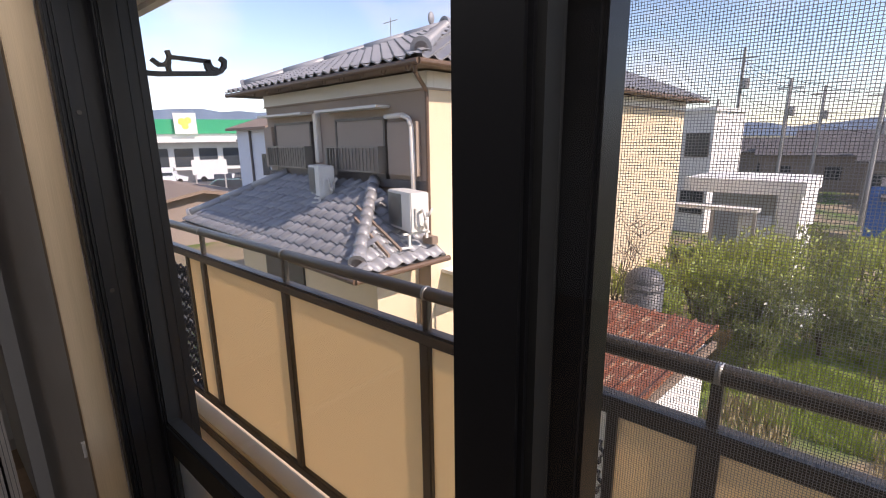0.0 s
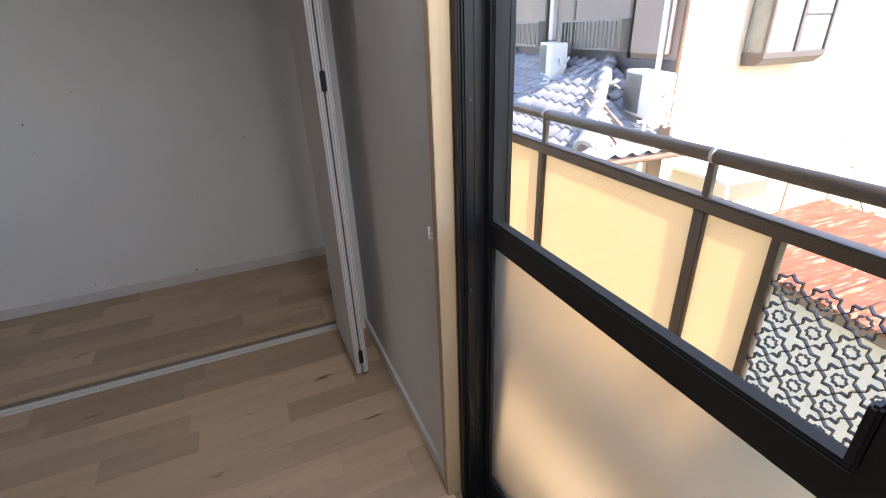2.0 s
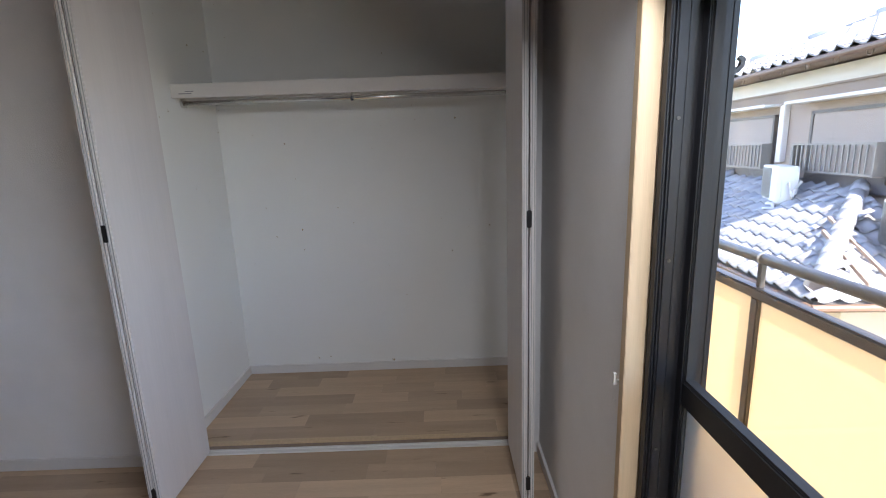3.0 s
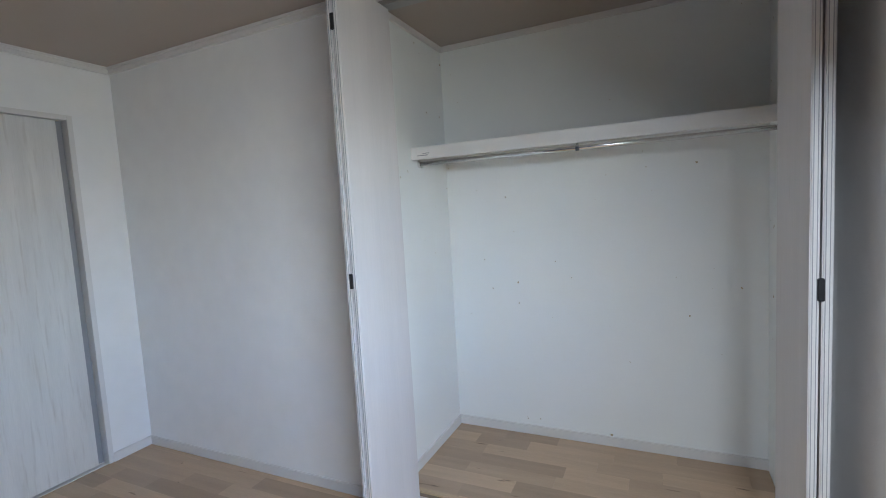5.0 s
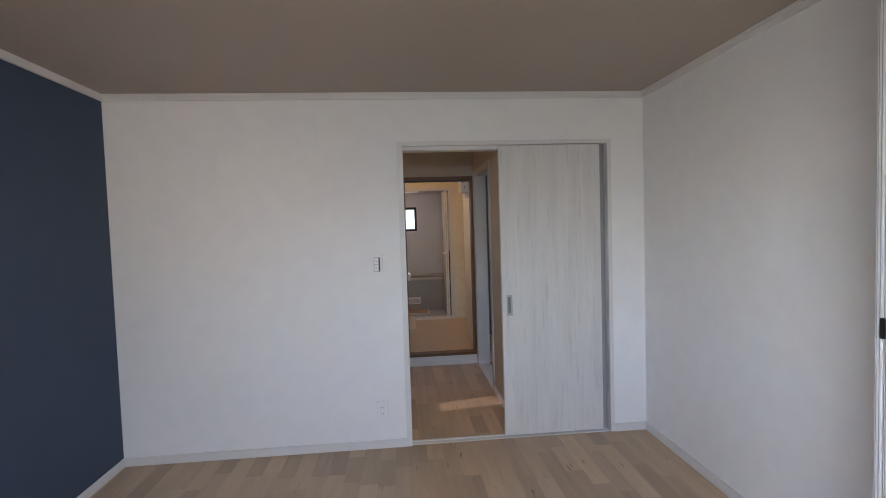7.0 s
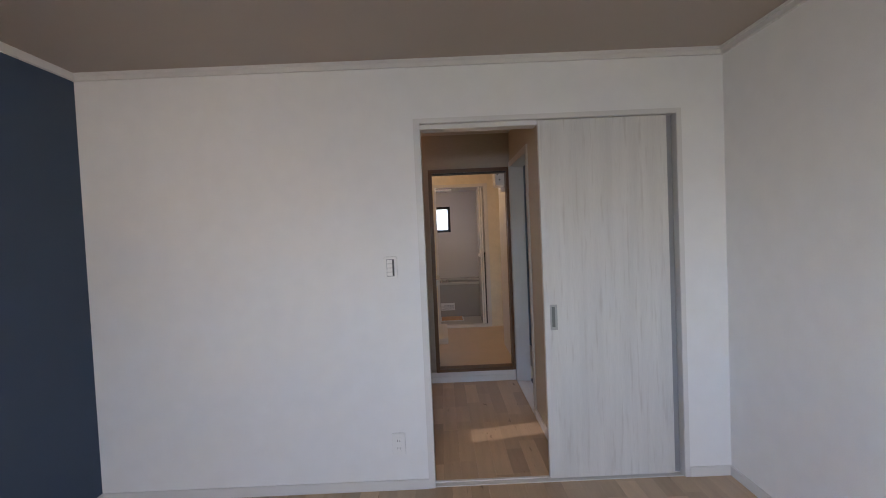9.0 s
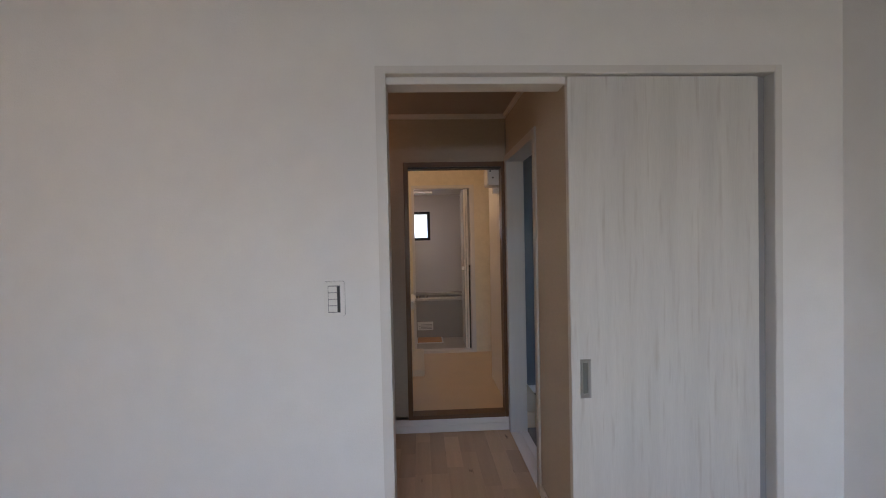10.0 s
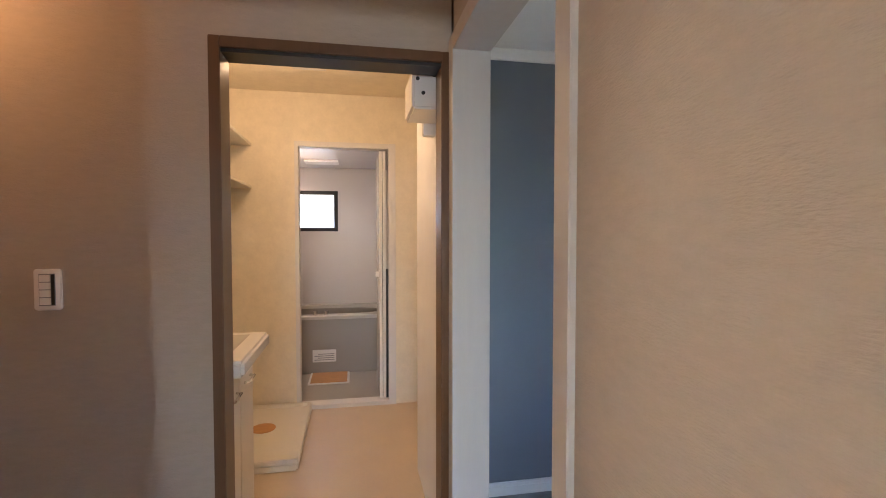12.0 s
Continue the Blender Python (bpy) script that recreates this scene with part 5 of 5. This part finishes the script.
for k in range(10):
    u = -2.34 + k * 0.257
    slope("seam", [(u, -2.15, -1.030), (u + 0.028, -2.15, -1.030), (u + 0.028, 0.005, -0.870), (u, 0.005, -0.870)], 0.04, M_RUST, shed)
part("fascia", boxes((-0.05, 0.0, -2.14, 0.0, -1.20, -1.10), (-2.35, -0.05, -2.14, -2.09, -1.18, -1.09)), M_OLDWOOD, shed)


def leaf_mesh(name, count, radius, size, material, seed, squash=(1, 1, 0.8), shell=0.35):
    """A crown of many small bent leaves, thicker to the outside and gathered in clumps."""
    rnd = random.Random(seed)
    clumps = [Vector((rnd.gauss(0, 1), rnd.gauss(0, 1), rnd.gauss(0, 1))).normalized() * radius * rnd.uniform(shell, 1.0) for _ in range(max(6, count // 60))]
    v, f = [], []
    for _ in range(count):
        c = rnd.choice(clumps) + Vector((rnd.gauss(0, 1), rnd.gauss(0, 1), rnd.gauss(0, 1))) * radius * 0.16
        c = Vector((c.x * squash[0], c.y * squash[1], c.z * squash[2]))
        e = Euler((rnd.uniform(0, 6.3), rnd.uniform(0, 6.3), rnd.uniform(0, 6.3))).to_matrix()
        s = size * rnd.uniform(0.6, 1.4)
        k = len(v)
        for p in ((-s, 0, 0), (0, -s * 0.36, s * 0.12), (s, 0, -s * 0.1), (0, s * 0.36, s * 0.12)):
            v.append(tuple(c + e @ Vector(p)))
        f.append((k, k + 1, k + 2, k + 3))
    me = bpy.data.meshes.new(name)
    me.from_pydata(v, [], f)
    me.materials.append(material)
    return me


def bush(name, label, at, height, radius, material, seed, count=1800, size=0.07, category="shrub"):
    t = thing(name, label, category, "garden shrubs", at=pose(*at))
    rnd = random.Random(seed)
    bm = bmesh.new()
    for _ in range(6):
        a = rnd.uniform(0, 6.28)
        p1 = Vector((0.1 * math.cos(a), 0.1 * math.sin(a), height * 0.35))
        p2 = Vector((radius * 0.5 * math.cos(a), radius * 0.5 * math.sin(a), height * 0.8))
        tube(bm, (0, 0, 0), p1, 0.045, 7, 0.03)
        tube(bm, p1, p2, 0.03, 6, 0.01)
    part("trunk", bm, M_BARK, t)
    ob = new("crown", leaf_mesh("crown", count, radius, size, material, seed))
    ob.parent = t
    ob.location = (0, 0, height * 0.62)
    return t


LEAFY, DENSE, FLOWERY = "leafy yellow-green garden shrub", "dense olive-green garden shrub", "green garden shrub with white blossom"
LEAVES = {LEAFY: M_LEAF, DENSE: M_LEAF2, FLOWERY: M_LEAF2}
for k, (lab, x, y, h, r, n) in enumerate(((LEAFY, -2.0, 11.0, 2.9, 1.0, 2600), (LEAFY, -0.9, 12.2, 2.9, 1.3, 3200), (LEAFY, -2.75, 9.6, 2.5, 0.75, 1300), (FLOWERY, -0.55, 10.7, 2.2, 0.9, 2200),
                                          (LEAFY, 0.85, 13.2, 2.7, 1.3, 2800), (DENSE, 0.35, 11.6, 1.7, 0.9, 1800), (LEAFY, 2.2, 13.8, 2.6, 1.3, 2400), (DENSE, 1.8, 12.0, 1.6, 0.9, 1500),
                                          (DENSE, 0.2, 15.5, 2.6, 1.0, 1300), (LEAFY, 3.6, 14.5, 2.6, 1.3, 1800), (DENSE, -1.45, 10.0, 1.7, 0.6, 1000), (DENSE, -0.75, 9.7, 1.2, 0.55, 900),
                                          (LEAFY, 3.3, 12.3, 1.5, 0.8, 1200))):
    h *= 0.84
    shrub = bush("garden_tree", lab, (x, y, GZ), h, r, LEAVES[lab], 11 + k, n, 0.075)
    if lab == FLOWERY:
        petals = new("blossom", leaf_mesh("blossom", 420, r * 0.95, 0.05, M_STUCCO_W, 77))
        petals.parent, petals.location = shrub, (0, 0, h * 0.66)


def tufts(name, label, n, x0, x1, y0, y1, hgt, material, seed):
    rnd = random.Random(seed)
    v, f = [], []
    for _ in range(n):
        x, y = rnd.uniform(x0, x1), rnd.uniform(y0, y1)
        if noise.noise((x * 0.8, y * 0.8, seed)) < -0.1:
            continue
        a, h, lean = rnd.uniform(0, 3.14), hgt * rnd.uniform(0.4, 1.3), rnd.uniform(-0.6, 0.6) * hgt
        dx, dy = 0.015 * math.cos(a), 0.015 * math.sin(a)
        k = len(v)
        v += [(x - dx, y - dy, GZ), (x + dx, y + dy, GZ), (x + lean * math.cos(a + 1), y + lean * math.sin(a + 1), GZ + h)]
        f.append((k, k + 1, k + 2))
    me = bpy.data.meshes.new(name)
    me.from_pydata(v, [], f)
    me.materials.append(material)
    tagged(new(name, me), label, "grass", kind="stuff")


tufts("grass", "bright green meadow grass", 26000, -1.2, 4.6, 7.9, 12.0, 0.17, M_GRASS, 3)
tufts("dry_grass", "straw-coloured dry grass", 9000, -1.0, 3.0, 5.6, 9.0, 0.16, M_LEAF3, 4)
tufts("dry_grass", "straw-coloured dry grass", 5000, 1.0, 7.0, 9.0, 18.0, 0.18, M_LEAF3, 5)
struct("garden_lawn", boxes((-1.2, 4.4, 8.2, 12.4, GZ - 0.1, GZ + 0.02)), M_GRASS, "green grass strip in the garden", "lawn")


def far_house(name, at, w, d, h, roof_h, wall, roof, label, windows=(2, 2), turn=0.0, flat=False):
    """A plain house with storeys, windows and a gabled or flat roof, its base at the ground."""
    t = thing(name, label, "house", "far houses", at=pose(at[0], at[1], GZ, 0, 0, turn))
    part("wall", boxes((-w / 2, w / 2, -d / 2, d / 2, 0, h)), wall, t)
    if flat:
        part("roof", boxes((-w / 2 - 0.12, w / 2 + 0.12, -d / 2 - 0.12, d / 2 + 0.12, h, h + roof_h)), roof, t)
    else:
        bm = prism(bmesh.new(), [(-d / 2 - 0.5, h - 0.1), (0, h + roof_h), (d / 2 + 0.5, h - 0.1), (d / 2 + 0.5, h - 0.22), (0, h + roof_h - 0.14), (-d / 2 - 0.5, h - 0.22)],
                   "x", -w / 2 - 0.5, w / 2 + 0.5)
        part("roof", bm, roof, t)
        part("gable", prism(bmesh.new(), [(-d / 2, h), (0, h + roof_h * 0.9), (d / 2, h)], "x", -w / 2 + 0.02, w / 2 - 0.02), wall, t)
    for r in range(windows[1]):
        for c in range(windows[0]):
            x = -w / 2 + w * (c + 0.5) / windows[0]
            z = 0.9 + r * 2.7
            if z + 1.2 < h:
                q = part("window", boxes((x - 0.55, x + 0.55, -d / 2 - 0.03, -d / 2, z, z + 1.1)), M_FRAMEDK, t)
                part("pane", boxes((x - 0.5, x - 0.02, -d / 2 - 0.04, -d / 2 - 0.03, z + 0.05, z + 1.05), (x + 0.02, x + 0.5, -d / 2 - 0.04, -d / 2 - 0.03, z + 0.05, z + 1.05)), M_DARKGLASS, q)
    return t


far_house("white_block", (-5.6, 26.0), 2.6, 3.0, 5.65, 0.15, M_STUCCO_W, M_STUCCO_W, "white rendered narrow building with small windows", (2, 2), -14, True)
cp = thing("carport", "low white building with an open carport", "carport", at=pose(-2.2, 17.3, GZ, 0, 0, -4))
part("roof", boxes((-1.8, 1.6, -0.2, 3.2, 2.75, 3.20), bevel=0.02), M_STUCCO_W, cp)
part("back_wall", boxes((-1.7, 1.5, 3.0, 3.15, 0, 2.75)), M_STUCCO_B, cp)
part("end_wall", boxes((0.95, 1.55, -0.15, 3.0, 0, 2.75)), M_STUCCO_W, cp)
part("lean_to", boxes((-1.9, 0.6, -0.9, -0.2, 2.25, 2.36)), M_STUCCO_W, cp)
for x in (-1.85, -0.6, 0.55):
    part("post", boxes((x - 0.05, x + 0.05, -0.9, -0.8, 0, 2.25)), M_POLE, cp)
part("door", boxes((0.0, 0.9, -0.25, -0.2, 0.0, 2.1)), M_STUCCO_B, cp)
for k, (x, y, w, d, h, rh, tn, wl_) in enumerate(((-8.5, 56, 9, 6, 4.3, 1.2, -8, M_FARWALL), (-1.0, 52, 10, 6, 4.2, 1.3, 4, M_FARWALL), (4.2, 44, 6, 6, 4.1, 1.5, -5, M_FARWALL),
                                                 (9.5, 40, 7, 6, 4.2, 1.2, 10, M_STUCCO_W), (2.5, 68, 14, 7, 4.8, 1.4, 0, M_FARWALL), (-16, 66, 9, 7, 5.0, 1.5, 0, M_STUCCO_W),
                                                 (14, 56, 8, 7, 5.0, 1.5, -4, M_FARWALL), (3.6, 26, 3.6, 4, 2.9, 0.5, 0, M_FARWALL))):
    far_house("village_house", (x, y), w, d, h - 1.2 if y > 30 else h - 0.6, rh, wl_, M_FARROOF, "low house with a grey-brown tiled roof", (3, 1), tn)
tank = thing("rain_tank", "dark grey plastic rain tank beside the house", "tank", at=pose(-2.42, 8.65, GZ))
bm = tube(bmesh.new(), (0, 0, 0), (0, 0, 1.85), 0.36, 24)
ball(bm, (0, 0, 1.85), 0.355, 3, (1, 1, 0.75))
part("body", bm, M_TANK, tank, "", True)
for z in (0.5, 1.1, 1.7):
    part("hoop", tube(bmesh.new(), (0, 0, z), (0, 0, z + 0.05), 0.372, 24), M_TANK, tank)
twigs = thing("bare_shrub", "leafless garden shrub against the cream wall", "shrub", at=HM @ pose(1.1, 4.4, GZ))
rt, bm = random.Random(8), bmesh.new()
for k in range(9):
    a, lean = rt.uniform(0, 6.28), rt.uniform(0.25, 0.8)
    p = Vector((0, 0, 0.05))
    for j in range(5):
        q = p + Vector((math.cos(a) * lean * 0.3, math.sin(a) * lean * 0.3, rt.uniform(0.40, 0.62)))
        tube(bm, p, q, 0.022 - 0.004 * j, 5, 0.018 - 0.004 * j)
        for _ in range(3):
            b = rt.uniform(0, 6.28)
            tube(bm, q, q + Vector((math.cos(b) * 0.35, math.sin(b) * 0.35, rt.uniform(0.1, 0.4))), 0.007, 4, 0.003)
        a, p = a + rt.uniform(-0.6, 0.6), q
part("branches", bm, M_BARK, twigs)
tarp = thing("tarpaulin", "blue tarpaulin hung beside a hut", "tarpaulin", at=pose(1.35, 24.0, GZ))
part("cloth", boxes((-0.35, 0.35, -0.05, 0.05, 0.6, 2.6), bevel=0.04), M_BLUETARP, tarp)
for k, (x, y, h) in enumerate(((-5.33, 33.06, 9.5), (-3.33, 37.35, 8.0), (-1.88, 43.5, 7.9), (1.0, 29.5, 6.8), (2.9, 49, 7.6), (-8.6, 44, 7.4), (6.2, 37, 8.0))):
    p = thing("utility_pole", "grey concrete utility pole with crossarms", "utility pole", "utility poles", at=pose(x, y, GZ, 0, 0, 12 * k))
    part("shaft", tube(bmesh.new(), (0, 0, 0), (0, 0, h), 0.13, 10, 0.08), M_POLE, p)
    part("crossarm", boxes((-0.7, 0.7, -0.05, 0.05, h - 0.6, h - 0.52)), M_POLE, p)
    part("transformer", tube(bmesh.new(), (0.25, 0, h - 2.3), (0.25, 0, h - 1.7), 0.20, 10), M_POLE, p)


def wire(a, b, sag=0.35, r=0.012):
    pts = [Vector(a).lerp(Vector(b), k / 10) - Vector((0, 0, sag * 4 * (k / 10) * (1 - k / 10))) for k in range(11)]
    tagged(part("overhead_wire", tubes(pts, r, 4), M_WIRE), "thin black overhead wire between poles", "wire", "overhead wires")


for dz in (4.1, 3.6, 2.3):
    wire((-5.33, 33.06, dz + 1.5), (-3.33, 37.35, dz + 0.4))
    wire((-5.33, 33.06, dz + 1.5), (1.0, 29.5, dz - 1.0))
    wire((1.0, 29.5, dz - 1.0), (13, 26, dz - 0.6))
    wire((-3.33, 37.35, dz + 0.4), (11, 33, dz + 0.6))
    wire((-90, 70, dz + 9), (-30, 30, dz + 2), 1.2, 0.02)

# pale blue house, store and car park to the west
bh = thing("blue_house", "pale blue sided house with a brown roof", "house", at=pose(-21.4, 11.2, GZ, 0, 0, -4))
part("wall", boxes((-2.6, 1.2, 0, 6, 0, 5.3)), M_STUCCO_B, bh)
part("roof", prism(bmesh.new(), [(-0.4, 5.25), (3, 6.3), (6.4, 5.25), (6.4, 5.12), (3, 6.17), (-0.4, 5.12)], "x", -3.0, 1.6), M_OLDWOOD, bh, "brown tiled roof")
part("balcony", boxes((-3.2, -2.6, 0.3, 1.9, 3.2, 3.3), (-3.2, -3.15, 0.3, 1.9, 4.0, 4.08), (-3.2, -3.15, 0.3, 0.35, 3.3, 4.6), (-3.2, -3.15, 1.85, 1.9, 3.3, 4.6), (-3.3, -2.6, 0.2, 2.0, 4.6, 4.7)), M_FRAMEDK, bh)
part("downpipe", tube(bmesh.new(), (-0.9, -0.06, 0), (-0.9, -0.06, 5.1), 0.06, 8), M_FARROOF, bh)
part("window", boxes((0.2, 0.9, -0.05, 0, 3.0, 4.0)), M_DARKGLASS, bh)
part("window", boxes((-2.2, -1.5, -0.05, 0, 0.9, 2.0)), M_DARKGLASS, bh)
lowroof = far_house("low_outbuilding", (-26.0, 9.0), 8, 5, 2.0, 0.5, M_FARWALL, M_OLDWOOD, "low outbuilding with a brown roof", (2, 1), -8)
store = thing("store", "white roadside store with a green fascia and sign", "store", at=pose(-85, 31, GZ, 0, 0, 66))
part("wall", boxes((-24, 22, 0, 18, 0, 6.3)), M_STORE, store)
part("canopy", boxes((-24, 22, -2.5, 0, 4.6, 5.2)), M_STORE, store)
part("fascia", boxes((-24, 22, -0.5, 0.5, 6.0, 8.3)), M_GREENSIGN, store, "green fascia band")
sg = part("sign_board", boxes((-0.2, 3.1, -1.1, -0.6, 6.0, 9.3)), M_STORE, store, "white sign with yellow fruit shapes")
for dx, dz, r in ((1.0, 7.9, 0.75), (1.9, 8.1, 0.7), (1.4, 7.2, 0.7)):
    part("sign_spot", ball(bmesh.new(), (dx, -1.05, dz), r, 2, (1, 0.12, 1)), M_YELLOW, sg)
for k in range(12):
    part("shop_window", boxes((-23 + k * 3.7, -20.2 + k * 3.7, -0.08, 0, 0.6, 3.6)), M_DARKGLASS, store)


def car(at, turn, paint, label):
    t = thing("parked_car", label, "car", "parked cars", at=pose(at[0], at[1], GZ + 0.03, 0, 0, turn))
    part("body", prism(bmesh.new(), [(-2.0, 0.30), (2.0, 0.30), (2.05, 0.70), (1.2, 0.92), (0.55, 1.42), (-1.3, 1.45), (-1.95, 0.95)], "y", -0.82, 0.82), paint, t)
    part("window", boxes((-1.2, 0.6, -0.835, 0.835, 0.98, 1.32)), M_DARKGLASS, t)
    for x in (-1.25, 1.25):
        for y in (-0.75, 0.75):
            w = part("wheel", tube(bmesh.new(), (x, y - 0.1, 0.31), (x, y + 0.1, 0.31), 0.31, 14), M_TYRE, t)
    for y in (-0.55, 0.55):
        part("headlight", boxes((2.0, 2.06, y - 0.2, y + 0.2, 0.55, 0.70)), M_STORE, t)


rc = random.Random(5)
for k in range(16):
    paint, lab = rc.choice(((M_CAR_W, "white parked car"), (M_CAR_W, "white parked car"), (M_CAR_G, "silver parked car"), (M_CAR_D, "dark parked car")))
    car((-40 - (k % 4) * 9.0, 13.0 + (k // 4) * 5.4 + (k % 4) * 3.2), 66 + rc.uniform(-4, 4) + 90 * (k % 2), paint, lab + " on the asphalt")
board = thing("notice_board", "white board standing in the car park", "board", at=pose(-36.5, 15.1, GZ, 0, 0, 62))
part("board", boxes((-1.2, 1.2, -0.05, 0.05, 2.2, 3.3)), M_STORE, board)
for x in (-1.0, 1.0):
    part("post", boxes((x - 0.05, x + 0.05, -0.05, 0.05, 0, 2.2)), M_POLE, board)
bm = bmesh.new()
prof, nseg = [], 60
for k in range(nseg + 1):
    a = radians(60 + 110 * k / nseg)
    r = 1500
    hgt = (0.35 + 0.65 * min(1.0, max(0.0, (k - 28) / 18))) * 95 + 45 * noise.noise((k * 0.16, 0.3, 0.0)) + 20 * noise.noise((k * 0.5, 1.3, 0.0))
    prof.append((bm.verts.new((r * math.cos(a), r * math.sin(a), GZ - 5)), bm.verts.new((r * 1.06 * math.cos(a), r * 1.06 * math.sin(a), hgt)),
                 bm.verts.new((r * 1.3 * math.cos(a), r * 1.3 * math.sin(a), GZ - 5))))
for p, q in zip(prof, prof[1:]):
    bm.faces.new((p[0], q[0], q[1], p[1]))
    bm.faces.new((p[1], q[1], q[2], p[2]))
tagged(part("backdrop", bm, M_HILL), "wooded hills with haze painted in as blue", "hills", kind="structure")
ant = thing("roof_antenna", "thin metal roof antenna", "antenna", at=HM)
part("mast", tube(bmesh.new(), (-5.2, 3.6, 2.9), (-5.2, 3.6, 4.6), 0.015, 6), M_STEEL, ant)
part("boom", tubes([(-5.5, 3.6, 4.5), (-4.9, 3.6, 4.5)], 0.012, 6), M_STEEL, ant)


# ---- floor planks ----
plank_cache = {}


def planks(parent, x0, x1, y0, y1, z, seed, w=0.1012, length=0.606, th=0.006):
    rnd = random.Random(seed)
    x, row = x0, 0
    while x < x1 - 0.005:
        xe = min(x + w, x1)
        y = y0 - rnd.uniform(0, length)
        while y < y1 - 0.004:
            step = length * rnd.choice((0.5, 0.75, 1.0, 1.0))
            ya, yb = max(y, y0), min(y + step, y1)
            if yb - ya > 0.01:
                key = (round(xe - x, 4), round(yb - ya, 3))
                if key not in plank_cache:
                    g, hx, hy = 0.00025, (xe - x) / 2, (yb - ya) / 2
                    plank_cache[key] = mesh_of("plank", boxes((-hx + g, hx - g, -hy + g, hy - g, -th, 0.0)), M_PLANK)
                ob = new("plank", plank_cache[key])
                ob.parent = parent
                ob.location = ((x + xe) / 2, (ya + yb) / 2, z)
            y += step
        x += w


planks(bpy.data.objects["floor"], X0 - 0.056, X1, Y0 - 0.004, Y1, 0.0, 21)
planks(bpy.data.objects["floor"], -2.39, -1.672, -1.97, -0.33, 0.036, 22)
planks(bpy.data.objects["floor_hall"], HW, 2.2, HEND, Y0 - 0.07, 0.0, 23)
